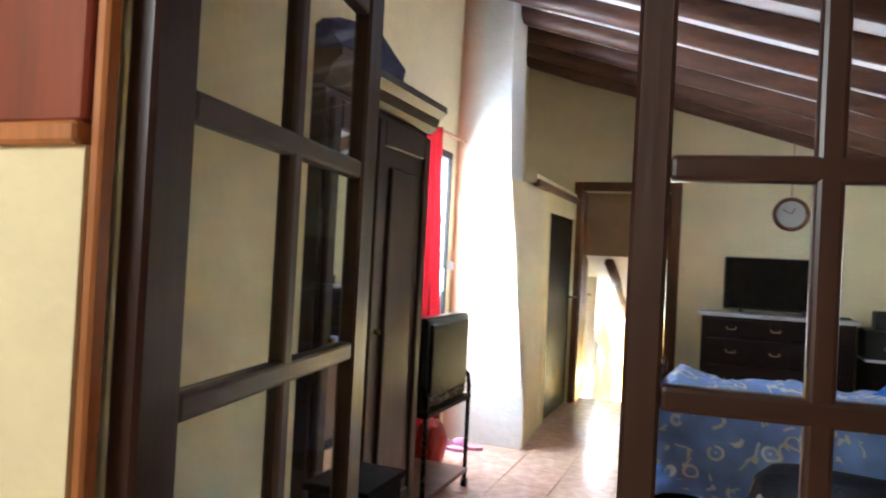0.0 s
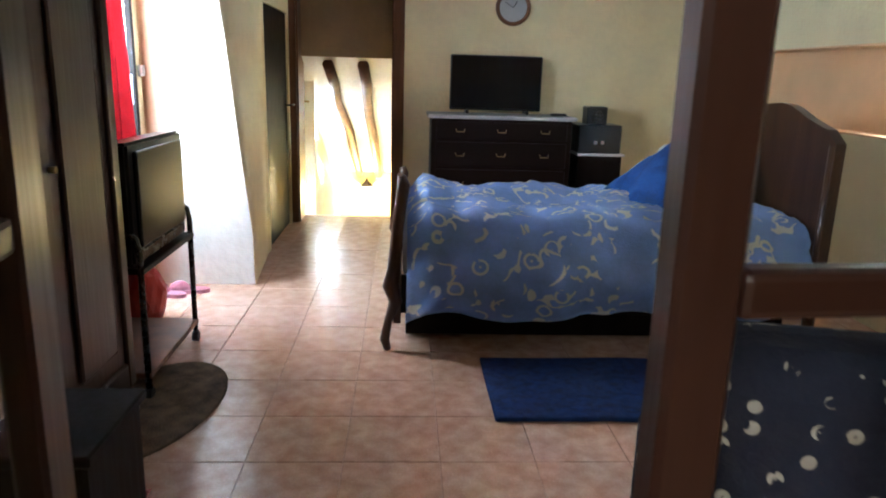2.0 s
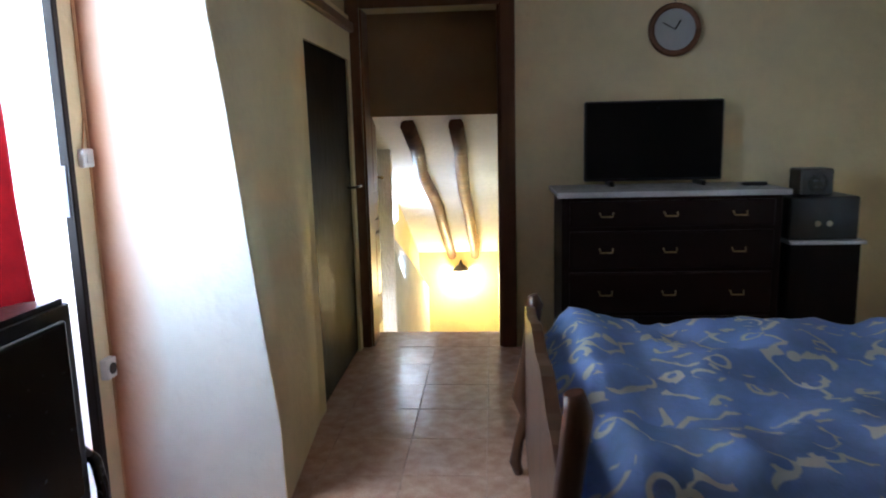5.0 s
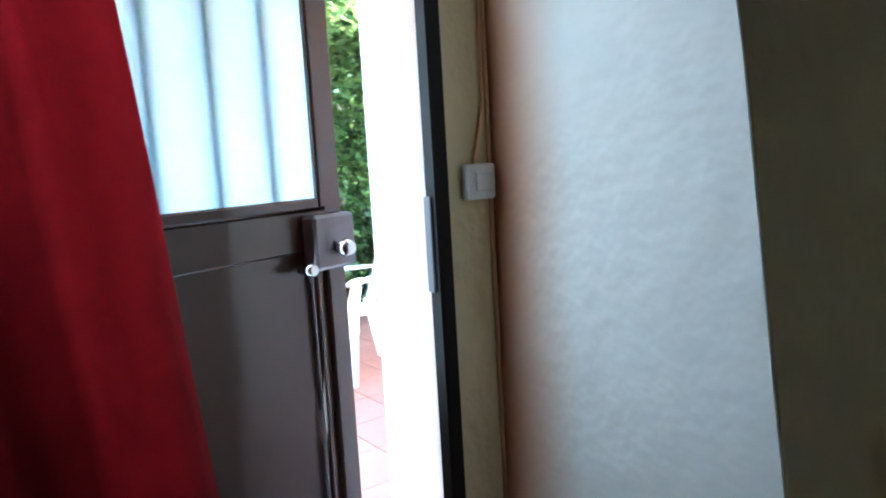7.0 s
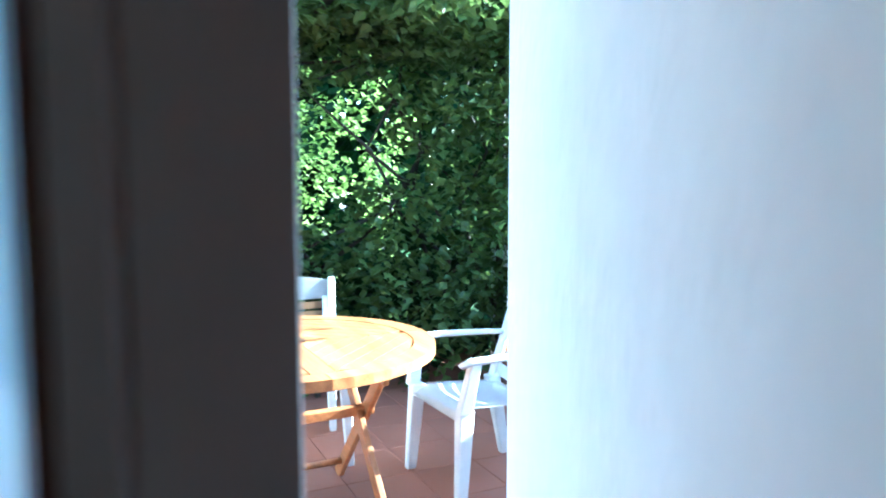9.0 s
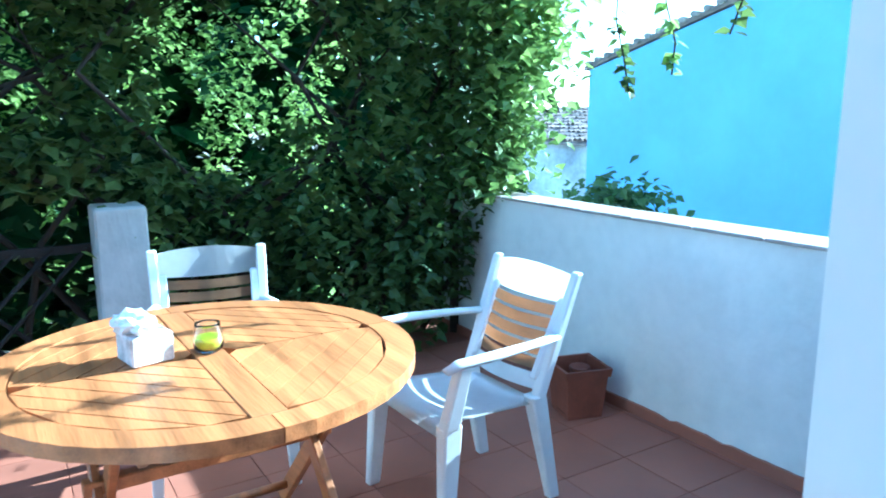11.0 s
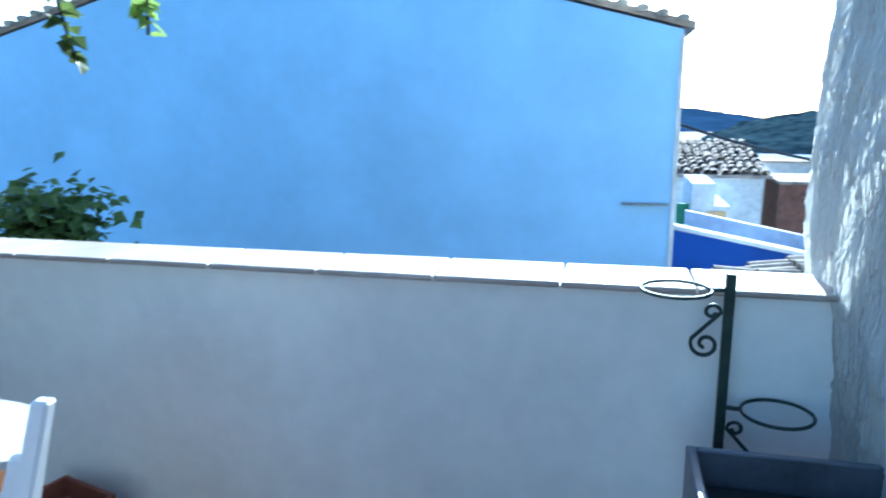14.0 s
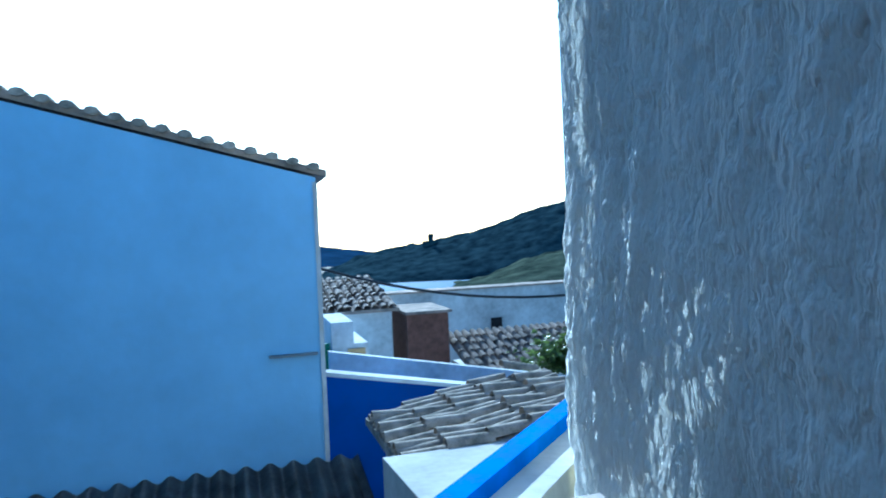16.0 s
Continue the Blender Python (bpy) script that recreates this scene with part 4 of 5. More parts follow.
for i, (x, y, r) in enumerate(((-1.68, 4.55, 70), (-1.58, 4.62, 95))):
    s = thing("slipper", "pink open slipper lying on the floor by the door", "slipper", (x, y, 0.0), r, "pair of slippers")
    bm = bmesh.new()
    ol = [(0.045 * math.cos(a * math.pi / 10) * (1 - 0.15 * math.sin(a * math.pi / 10)), 0.12 * math.sin(a * math.pi / 10)) for a in range(20)]
    part("sole", prism(bm, ol, "z", 0.0, 0.022), M_PINK, s)
    bm = bmesh.new()
    bmesh.ops.create_uvsphere(bm, u_segments=12, v_segments=8, radius=1)
    for v in bm.verts:
        v.co = Vector((v.co.x * 0.046, 0.05 + v.co.y * 0.06, 0.02 + max(v.co.z, 0) * 0.05))
    part("upper", bm, M_PINK, s)
bm = bmesh.new()
bmesh.ops.create_icosphere(bm, subdivisions=3, radius=1)
for v in bm.verts:
    k = 1 + 0.15 * noise.noise(v.co * 2)
    v.co = Vector((v.co.x * 0.10 * k, v.co.y * 0.13 * k, 0.16 + max(v.co.z, -0.9) * 0.18 * k))
solid("red_bag", bm, M_REDPL, "bright red bag standing on the floor under the curtain", "bag", at=(-1.60, 3.98, 0))
ht = thing("side_cabinet", "low black wooden cabinet with a metal edge", "cabinet")
part("body", box((-0.95, 1.52, 0.0), (-0.78, 1.74, 0.71), 0.006), M_BLACKWOOD, ht)
part("top", box((-0.96, 1.51, 0.71), (-0.77, 1.75, 0.73), 0.004), M_BLACKWOOD, ht)
part("edge_strip", box((-0.78, 1.52, 0.52), (-0.772, 1.74, 0.532)), M_CHROME, ht)

# glazed double doors of the hall


def glazed_leaf(name, at, rz, width, label, s=0.09, zs=(0.33, 0.715, 1.105, 1.495, 1.85), mid=None):
    d = thing(name, label, "door", at, rz)
    H = 2.05
    for x in (0, width - s):
        part("stile", box((x, -0.02, 0), (x + s, 0.02, H), 0.006), M_WOOD, d)
    mid = mid or (width / 2,)
    part("rail", box((s, -0.018, 0), (width - s, 0.018, 0.14), 0.006), M_WOODH, d)
    part("rail", box((s, -0.018, H - 0.10), (width - s, 0.018, H), 0.006), M_WOODH, d)
    for z in zs:
        part("rail", box((s, -0.017, z - 0.02), (width - s, 0.017, z + 0.02), 0.008, 2), M_WOODH, d)
    for mx in mid:
        part("muntin", box((mx - 0.02, -0.016, 0.14), (mx + 0.02, 0.016, H - 0.10), 0.008, 2), M_WOOD, d)
    edges = [0.14, *zs, H - 0.10]
    cols = [s, *mid, width - s]
    for a, b in zip(edges, edges[1:]):
        for x0, x1 in zip(cols, cols[1:]):
            p = part("pane", box((x0 - 0.002, -0.002, a), (x1 + 0.002, 0.002, b)), M_GLASS, d)
            p.visible_shadow = False
    return d


glazed_leaf("glazed_door", (-0.615, 0.565, 0.01), 99, 0.82, "dark wooden glazed door leaf with small panes, standing open")
glazed_leaf("glazed_door", (0.60, 1.13, 0.01), 184.8, 0.72, "dark wooden glazed door leaf with small panes, half open", 0.056, (0.40, 0.76, 1.12, 1.47, 1.84), (0.22, 0.445))
hc = thing("hall_cabinet", "pine-framed cabinet with a red-brown upper panel and pale glass", "cabinet")
part("upper_panel", box((-1.5, 0.515, 1.455), (-0.643, 0.545, 2.2), 0.004), M_REDWOOD, hc)
part("frame", box((-1.5, 0.505, 1.43), (-0.643, 0.545, 1.455), 0.004), M_ORANGEWOOD, hc)
part("glass_front", box((-1.5, 0.52, 0.05), (-0.643, 0.545, 1.43)), M_WALL, hc)


# ---- terrace ----
tf = structure("terrace_floor", box((-7.2, 0.5, -0.2), (-2.93, 7.26, -0.006)), M_OGROUT, "red clay terrace floor with narrow joints")
structure("door_sill", prism(bmesh.new(), [(-1.83, 3.80), (-2.94, 3.70), (-2.94, 5.18), (-1.83, 4.68)], "z", -0.2, -0.002), M_OTILE, "red clay sill in the door reveal")
structure("parapet", box((-6.6, 7.21, -1.2), (-2.93, 7.40, 0.918)), M_PARAPET, "white rendered terrace parapet with faint stains")
x = -2.95
structure("parapet_bed", box((-6.6, 7.207, 0.918), (-2.93, 7.40, 0.924)), M_PARAPET, "mortar bed under the coping")
cop = structure("coping", box((-6.6, 7.21, 0.924), (-2.93, 7.40, 0.929)), M_PARAPET, "pale tiles capping the parapet")
while x > -6.6:
    part("coping_tile", box((max(x - 0.328, -6.6), 7.188, 0.929), (x, 7.41, 0.944), 0.004), M_COPING, cop)
    x -= 0.333
bm = bmesh.new()
top = [(-6.6 + 0.04 * i, 0.054 + 0.004 * noise.noise((i * 0.7, 3, 0)) - (0.022 * max(0, noise.noise((i * 0.45, 0, 0))) if i > 45 else 0)) for i in range(92)]
prism(bm, [(-6.6, 0.0), *top, (-2.96, 0.0)], "y", 7.195, 7.2095)
sk = structure("baseboard", bm, M_OTILE, "worn red clay skirting with a chipped upper edge along the parapet")
# rough stucco outer face of the house, with trowelled relief
bm = bmesh.new()
ny, nz = 330, 380
grid = []
y0, y1, z0, z1 = 5.30, 7.56, -0.6, 3.3
for j in range(nz + 1):
    z = z0 + (z1 - z0) * j / nz
    row = []
    for i in range(ny + 1):
        y = y0 + (y1 - y0) * i / ny
        ys = y + 0.035 * noise.noise((y * 3.0, z * 2.0, 6.0)) + 0.012 * noise.noise((y * 9, z * 5, 2.0))
        drag = 0.55 + 0.45 * noise.noise((y * 2.5, z * 1.1, 8.0))
        h = 0.018 * noise.noise((y * 2.2, z * 1.2, 0.3)) + drag * (0.023 * (0.5 - abs(noise.noise((ys * 8, z * 1.5, 4.0)))) + 0.012 * (0.5 - abs(noise.noise((ys * 19, z * 2.6, 1.7)))) + 0.0035 * noise.noise((ys * 38, z * 7, 7)))
        h += 0.006 * noise.noise((y * 14, z * 10, 5)) + 0.0045 * noise.noise((y * 62, z * 48, 3))
        h *= 1.7 * min(max((y - 5.30) / 0.5, 0), 1) ** 0.7
        e = 0.02 * noise.noise((z * 2.3, 9.0, 0)) if i == ny else 0.0
        row.append(bm.verts.new((-2.945 - h + 0.035 * max(0, 1 - (y - y0) / 0.12), y + e, z)))
    grid.append(row)
for j in range(nz):
    for i in range(ny):
        bm.faces.new((grid[j][i], grid[j][i + 1], grid[j + 1][i + 1], grid[j + 1][i])).smooth = True
bmesh.ops.solidify(bm, geom=[f for f in bm.faces], thickness=0.03)
structure("wall_stucco", bm, M_ROUGH, "rough white stucco outer wall of the house")
structure("wall_stucco_end", box((-2.93, 7.54, -3), (-1.2, 7.60, 3.6)), M_ROUGH, "rough white stucco end wall of the house")
structure("eave", box((-3.05, -2.2, 3.70), (2.6, 7.6, 3.8)), M_ROOFTILE, "roof edge over the house")


def teak_table(at, rz, R=0.62):
    t = thing("garden_table", "round oiled teak table with inlaid slats and crossed folding legs", "table", at, rz)
    bm = bmesh.new()
    n = 48
    o = [((R - 0.02) * math.cos(2 * math.pi * k / n), (R - 0.02) * math.sin(2 * math.pi * k / n)) for k in range(n)]
    prism(bm, o, "z", 0.690, 0.712)
    part("underside", bm, M_TEAKG, t)
    # rim of curved segments
    for q in range(4):
        bm = bmesh.new()
        a0, a1 = math.pi / 2 * q + 0.003, math.pi / 2 * (q + 1) - 0.003
        arc = [a0 + (a1 - a0) * i / 12 for i in range(13)]
        pts = [(R * math.cos(a), R * math.sin(a)) for a in arc] + [((R - 0.085) * math.cos(a), (R - 0.085) * math.sin(a)) for a in arc[::-1]]
        part("rim_segment", prism(bm, pts, "z", 0.698, 0.735), M_TEAK, t)
    # one bar across
    ri, hb = R - 0.088, 0.044
    part("cross_bar", box((-ri, -hb, 0.70), (ri, hb, 0.735), 0.002), M_TEAK, t)
    # slats lie aslant in the four quarters, a diamond in all, mitred along the other axis
    r2 = math.sqrt(0.5)
    mx_, my_ = 0.002, hb + 0.003
    for s in (1, -1):
        for q in (1, -1):
            d = (mx_ + my_) * r2 + 0.02
            while d < ri - 0.012:
                db = min(d + 0.060, ri - 0.006)
                ends = []
                for v in (d, db):
                    c_ = math.sqrt(max(ri * ri - v * v, 0)) - 0.002
                    ends.append((v, max(mx_ / r2 - v, -c_), min(v - my_ / r2, c_)))
                quad = [(q * r2 * (v + h), s * r2 * (v - h)) for v, h in ((d, ends[0][1]), (d, ends[0][2]), (db, ends[1][2]), (db, ends[1][1]))]
                part("slat", prism(bmesh.new(), quad, "z", 0.702, 0.7335), M_TEAK, t)
                d += 0.0645
    part("apron", box((-0.40, -0.275, 0.63), (0.40, -0.25, 0.69), 0.004), M_TEAK, t)
    part("apron", box((-0.40, 0.25, 0.63), (0.40, 0.275, 0.69), 0.004), M_TEAK, t)
    for s in (1, -1):
        for y in (-0.31, 0.31):
            bm = box((-0.03, -0.013, 0), (0.03, 0.013, 0.92), 0.004)
            m = Matrix.Translation((-0.38 * s, y + 0.016 * s, 0.0)) @ Euler((0, radians(43 * s), 0)).to_matrix().to_4x4()
            bmesh.ops.transform(bm, matrix=m, verts=bm.verts)
            part("leg", bm, M_TEAK, t)
    for x in (-0.30, 0.30):
        part("stretcher", tube(bmesh.new(), [(x, -0.33, 0.09), (x, 0.33, 0.09)], 0.016, 8), M_TEAK, t)
    part("stretcher", box((-0.022, -0.36, 0.40), (0.022, 0.36, 0.44), 0.004), M_TEAK, t)
    return t


def resin_chair(at, rz):
    """A stackable armchair; it faces its own -y."""
    c = thing("garden_chair", "white resin garden armchair with tan slats in the back", "chair", at, rz, "garden chairs round the table")
    bm = bmesh.new()
    nx, ny = 10, 10
    g = []
    for i in range(nx + 1):
        r = []
        for j in range(ny + 1):
            u, v = i / nx - 0.5, j / ny
            wid = 0.47 - 0.05 * v
            z = 0.425 - 0.035 * v - 0.02 * math.sin(math.pi * v) * (1 - (2 * u) ** 2) - 0.05 * max(0, 0.15 - v) / 0.15
            r.append(bm.verts.new((u * wid, -0.25 + 0.45 * v, z)))
        g.append(r)
    for i in range(nx):
        for j in range(ny):
            bm.faces.new((g[i][j], g[i + 1][j], g[i + 1][j + 1], g[i][j + 1])).smooth = True
    bmesh.ops.solidify(bm, geom=bm.faces[:], thickness=0.022)
    part("seat", bm, M_WHITECH, c)

    def bar(p, q, w, d):
        """A flat tapered bar from p to q, w wide across x, d deep across y."""
        bm = bmesh.new()
        rings = []
        for pt, ww, dd in ((p, w[0], d[0]), (q, w[1], d[1])):
            rings.append([bm.verts.new((pt[0] + sx * ww / 2, pt[1] + sy * dd / 2, pt[2])) for sx, sy in ((-1, -1), (1, -1), (1, 1), (-1, 1))])
        for k in range(4):
            bm.faces.new((rings[0][k], rings[0][(k + 1) % 4], rings[1][(k + 1) % 4], rings[1][k]))
        bm.faces.new(rings[0][::-1])
        bm.faces.new(rings[1])
        bmesh.ops.bevel(bm, geom=bm.edges[:], offset=0.006, segments=1, affect="EDGES")
        return bm

    for s in (-1, 1):
        part("leg", bar((s * 0.25, -0.245, 0), (s * 0.232, -0.215, 0.42), (0.035, 0.06), (0.05, 0.07)), M_WHITECH, c)
        part("leg", bar((s * 0.215, 0.265, 0), (s * 0.20, 0.18, 0.42), (0.035, 0.06), (0.05, 0.07)), M_WHITECH, c)
        part("back_post", bar((s * 0.205, 0.18, 0.38), (s * 0.225, 0.35, 0.85), (0.045, 0.04), (0.045, 0.03)), M_WHITECH, c)
        part("arm_support", bar((s * 0.25, -0.23, 0.41), (s * 0.275, -0.19, 0.625), (0.05, 0.045), (0.06, 0.05)), M_WHITECH, c)
        bm = tube(bmesh.new(), [(s * 0.275, -0.26, 0.61), (s * 0.278, -0.21, 0.635), (s * 0.275, -0.05, 0.637), (s * 0.25, 0.13, 0.63), (s * 0.22, 0.26, 0.625)], 0.02, 10, [0.018, 0.026, 0.025, 0.022, 0.02])
        for v in bm.verts:
            v.co.z = 0.63 + (v.co.z - 0.63) * 0.62
        part("armrest", bm, M_WHITECH, c)
    bm = bmesh.new()
    g = []
    for i in range(13):
        u = i / 12 - 0.5
        arch = 0.03 * (1 - (2 * u) ** 2)
        g.append([bm.verts.new((u * 0.42, 0.325 - 0.03 * math.cos(u * math.pi) + 0.0, 0.735)), bm.verts.new((u * 0.44, 0.355 - 0.03 * math.cos(u * math.pi), 0.83 + arch))])
    for a, b in zip(g, g[1:]):
        bm.faces.new((a[0], b[0], b[1], a[1]))
    bmesh.ops.solidify(bm, geom=bm.faces[:], thickness=0.022)
    part("top_rail", bm, M_WHITECH, c)
    bm = bmesh.new()
    g = []
    for i in range(9):
        u = i / 8 - 0.5
        g.append([bm.verts.new((u * 0.38, 0.195 - 0.03 * math.cos(u * math.pi), 0.43)), bm.verts.new((u * 0.38, 0.215 - 0.03 * math.cos(u * math.pi), 0.485))])
    for a, b in zip(g, g[1:]):
        bm.faces.new((a[0], b[0], b[1], a[1]))
    bmesh.ops.solidify(bm, geom=bm.faces[:], thickness=0.02)
    part("lower_rail", bm, M_WHITECH, c)
    for k in range(5):
        z = 0.495 + 0.048 * k
        y = 0.215 + (z - 0.48) * 0.36
        bm = bmesh.new()
        g = []
        for i in range(9):
            u = i / 8 - 0.5
            yy = y - 0.03 * math.cos(u * math.pi)
            g.append([bm.verts.new((u * 0.345, yy, z)), bm.verts.new((u * 0.345, yy + 0.014, z + 0.037))])
        for a, b in zip(g, g[1:]):
            bm.faces.new((a[0], b[0], b[1], a[1]))
        bmesh.ops.solidify(bm, geom=bm.faces[:], thickness=0.012)
        part("slat", bm, M_SLAT, c, "tan wood-look slat")
    for s in (-1, 1):
        part("slat_post", bar((s * 0.18, 0.19, 0.47), (s * 0.188, 0.315, 0.75), (0.035, 0.035), (0.022, 0.022)), M_WHITECH, c)
    return c


TABLE = (-4.69, 5.21, 0.0)
teak_table(TABLE, 1, 0.59)
ch = resin_chair((-4.735, 6.11, 0), 2)
copy_thing(ch, pose(-5.43, 5.41, 0, 0, 0, 79))
copy_thing(ch, pose(-4.17, 4.60, 0, 0, 0, 214))
tb = thing("tissue_box", "pale carved tissue box with a white tissue pulled out", "tissue box", (-4.735, 5.045, 0.735), 12)
part("box", box((-0.058, -0.058, 0), (0.058, 0.058, 0.085), 0.005), M_BOX, tb)
bm = bmesh.new()
bmesh.ops.create_icosphere(bm, subdivisions=3, radius=1)
for v in bm.verts:
    k = 1 + 0.5 * noise.noise(v.co * 2.4)
    v.co = Vector((v.co.x * 0.075 * k - 0.02, v.co.y * 0.05 * k - 0.02, 0.105 + v.co.z * 0.035 * k))
part("tissue", bm, M_TISSUE, tb)
jr = thing("candle_jar", "small glass jar of yellow candle gel on the table", "candle jar", (-4.712, 5.212, 0.736))
part("glass", lathe(bmesh.new(), [(0.030, 0.0), (0.041, 0.012), (0.045, 0.035), (0.036, 0.075), (0.036, 0.085), (0.033, 0.085), (0.033, 0.075), (0.041, 0.035), (0.037, 0.008)], 20), M_JARGLASS, jr)
part("gel", lathe(bmesh.new(), [(0.026, 0.009), (0.0365, 0.014), (0.040, 0.036), (0.037, 0.044)], 18), M_YELLOWGEL, jr)

# clay planter by the parapet
pt = thing("planter", "square red clay planter with dry soil by the parapet", "planter", (-5.055, 6.99, 0), -16)
bm = bmesh.new()
rings = []
for a, z in ((0.088, 0.0), (0.105, 0.205), (0.115, 0.205), (0.12, 0.245), (0.106, 0.245), (0.092, 0.075)):
    rings.append([bm.verts.new((sx * a, sy * a, z)) for sx, sy in ((-1, -1), (1, -1), (1, 1), (-1, 1))])
for u, v in zip(rings, rings[1:]):
    for k in range(4):
        bm.faces.new((u[k], u[(k + 1) % 4], v[(k + 1) % 4], v[k]))
bm.faces.new(rings[0][::-1])
part("pot", bm, M_POT, pt)
part("soil", wavy(box((-0.09, -0.09, 0.03), (0.09, 0.09, 0.09)), 4, 0.02, 9, 2), M_SOIL, pt)
part("inner_pot", lathe(bmesh.new(), [(0.03, 0.09), (0.045, 0.205), (0.05, 0.205), (0.05, 0.22), (0.042, 0.22), (0.034, 0.12)], 18, (-0.02, 0.02, 0)), M_POT, pt, "small round clay pot set in the soil")

# wrought iron plant stand
ps = thing("plant_stand", "dark green wrought-iron plant stand with empty rings", "plant stand", (-3.217, 7.13, 0))
part("post", box((-0.011, -0.011, 0.0), (0.011, 0.011, 1.0), 0.002), M_IRON, ps)


def hoop(cx, cy, z, r):
    return tube(bmesh.new(), [(cx + r * math.cos(a * math.pi / 14), cy + r * math.sin(a * math.pi / 14), z) for a in range(29)], 0.0045, 6)


def scroll(sx, z):
    """An S of two curls beside the post, hanging under height z."""
    pts = []
    for i in range(19):
        a, r = radians(-180 + 20 * i), 0.007 + 0.013 * i / 18
        pts.append((sx * (0.036 + r * math.cos(a)), 0, z - 0.035 + r * math.sin(a)))
    for i in range(24):
        a, r = radians(20 - 20 * i), 0.034 - 0.026 * i / 23
        pts.append((sx * (0.047 + r * math.cos(a)), 0, z - 0.115 + r * math.sin(a)))
    return tube(bmesh.new(), pts, 0.005, 6)


for k, (sx, z) in enumerate(((-1, 0.96), (1, 0.67), (-1, 0.30))):
    part("ring", hoop(sx * 0.122, -0.015, z, 0.08), M_IRON, ps)
    part("arm", tube(bmesh.new(), [(0, 0, z), (sx * 0.045, -0.008, z)], 0.006, 6), M_IRON, ps)
    part("scroll", scroll(sx, z - 0.02), M_IRON, ps)
for a in (0, 120, 240):
    part("foot", tube(bmesh.new(), [(0, 0, 0.10), (0.14 * math.cos(radians(a)), 0.10 * math.sin(radians(a)), 0.04), (0.2 * math.cos(radians(a)), 0.11 * math.sin(radians(a)), 0.006)], 0.006, 6), M_IRON, ps)
# open black grill box in the corner
gb = thing("barbecue", "dark metal barbecue box standing open in the corner", "barbecue", (-3.12, 6.63, 0), 0)
M_STEEL = mat("grey_blue_steel", (0.10, 0.11, 0.14), 0.4, metal=0.5, var=0.2)
for nm, lo, hi in (("side_plate", (-0.2, -0.26, 0.50), (-0.18, 0.26, 0.68)), ("side_plate", (0.18, -0.26, 0.50), (0.2, 0.26, 0.68)), ("end_plate", (-0.18, -0.26, 0.50), (0.18, -0.24, 0.68)), ("end_plate", (-0.18, 0.24, 0.50), (0.18, 0.26, 0.68)), ("bottom_plate", (-0.18, -0.24, 0.50), (0.18, 0.24, 0.515))):
    part(nm, box(lo, hi, 0.003), M_STEEL, gb)
for x in (-0.18, 0.18):
    for y in (-0.24, 0.24):
        part("leg", tube(bmesh.new(), [(x, y, 0), (x, y, 0.52)], 0.012, 8), M_BLACK, gb)
part("grate", box((-0.17, -0.23, 0.60), (0.17, 0.23, 0.606)), M_BLACK, gb)


# ---- greenery ----
def leaves(name, count, place, size, material, label, category, seed, droop=0.5, facing=None):
    """Many folded leaves as one mesh. place(rng) gives a point or None."""
    rng = np.random.default_rng(seed)
    vs, fs = [], []
    made = 0
    while made < count:
        p = place(rng)
        if p is None:
            continue
        made += 1
        s = size * (0.6 + 0.8 * rng.random())
        yaw = rng.random() * 2 * math.pi
        tip = Vector((math.cos(yaw), math.sin(yaw), -droop + 0.9 * (rng.random() - 0.5))).normalized()
        up = Vector((rng.normal() * 0.5, rng.normal() * 0.5, 1.0))
        if facing:
            up = Vector(facing) + Vector((rng.normal(), rng.normal(), rng.normal())) * 0.55
        side = tip.cross(up).normalized()
        nrm = side.cross(tip)
        p = Vector(p)
        k = len(vs)
        for a, b, c in ((0, 0, 0), (0.35, 0.42, 0.06), (0.62, 0.24, 0.05), (1.0, 0, -0.06), (0.62, -0.24, 0.05), (0.35, -0.42, 0.06), (0.42, 0, -0.04)):
            vs.append(p + s * (a * tip + b * side + c * nrm))
        for i, j in ((0, 1), (1, 2), (2, 3), (3, 4), (4, 5), (5, 0)):
            fs.append((k + 6, k + i, k + j))
    me = bpy.data.meshes.new(name)
    me.from_pydata(vs, [], fs)
    me.materials.append(material)
    return me


def hedge_near(rng):
    y, z = 0.4 + 7.3 * rng.random(), 3.7 * rng.random() ** 0.9
    d = noise.noise((y * 0.9, z * 0.9, 2.0)) + 0.4 * noise.noise((y * 3, z * 3, 5.0))
    hole = min(((y - 5.92) / 0.66) ** 2 + ((z - 1.60) / 0.56) ** 2, ((y - 4.5) / 0.48) ** 2 + ((z - 1.66) / 0.36) ** 2)
    if hole < 0.85 + 0.6 * d or (z < 1.05 and y < 5.2 and rng.random() < 0.93):
        return None
    if z < 0.25 and rng.random() < 0.6:
        return None
    bulge = 0.30 * d + 0.25 * math.exp(-((y - 6.7) / 0.6) ** 2)
    return (-6.35 + bulge - 0.55 * rng.random() ** 1.5, y, z)


def hedge_back(rng):
    y, z = 0.4 + 7.2 * rng.random(), 3.8 * rng.random()
    if ((y - 6.15) / 0.85) ** 2 + ((z - 1.66) / 0.66) ** 2 < 1.1 or ((y - 4.5) / 0.6) ** 2 + ((z - 1.7) / 0.45) ** 2 < 1:
        return None
    return (-7.0 + 0.15 * rng.normal(), y, z)


def hedge_far(rng):
    y, z = 3.0 + 4.3 * rng.random(), -0.5 + 3.9 * rng.random()
    d = noise.noise((y * 1.1, z * 1.1, 8.0)) + 0.4 * noise.noise((y * 3, z * 3, 1.0))
    if noise.noise((y * 2.3, z * 2.3, 12.0)) < -0.12:
        return None
    return (-8.2 + 0.7 * d - 0.6 * rng.random(), y, z)


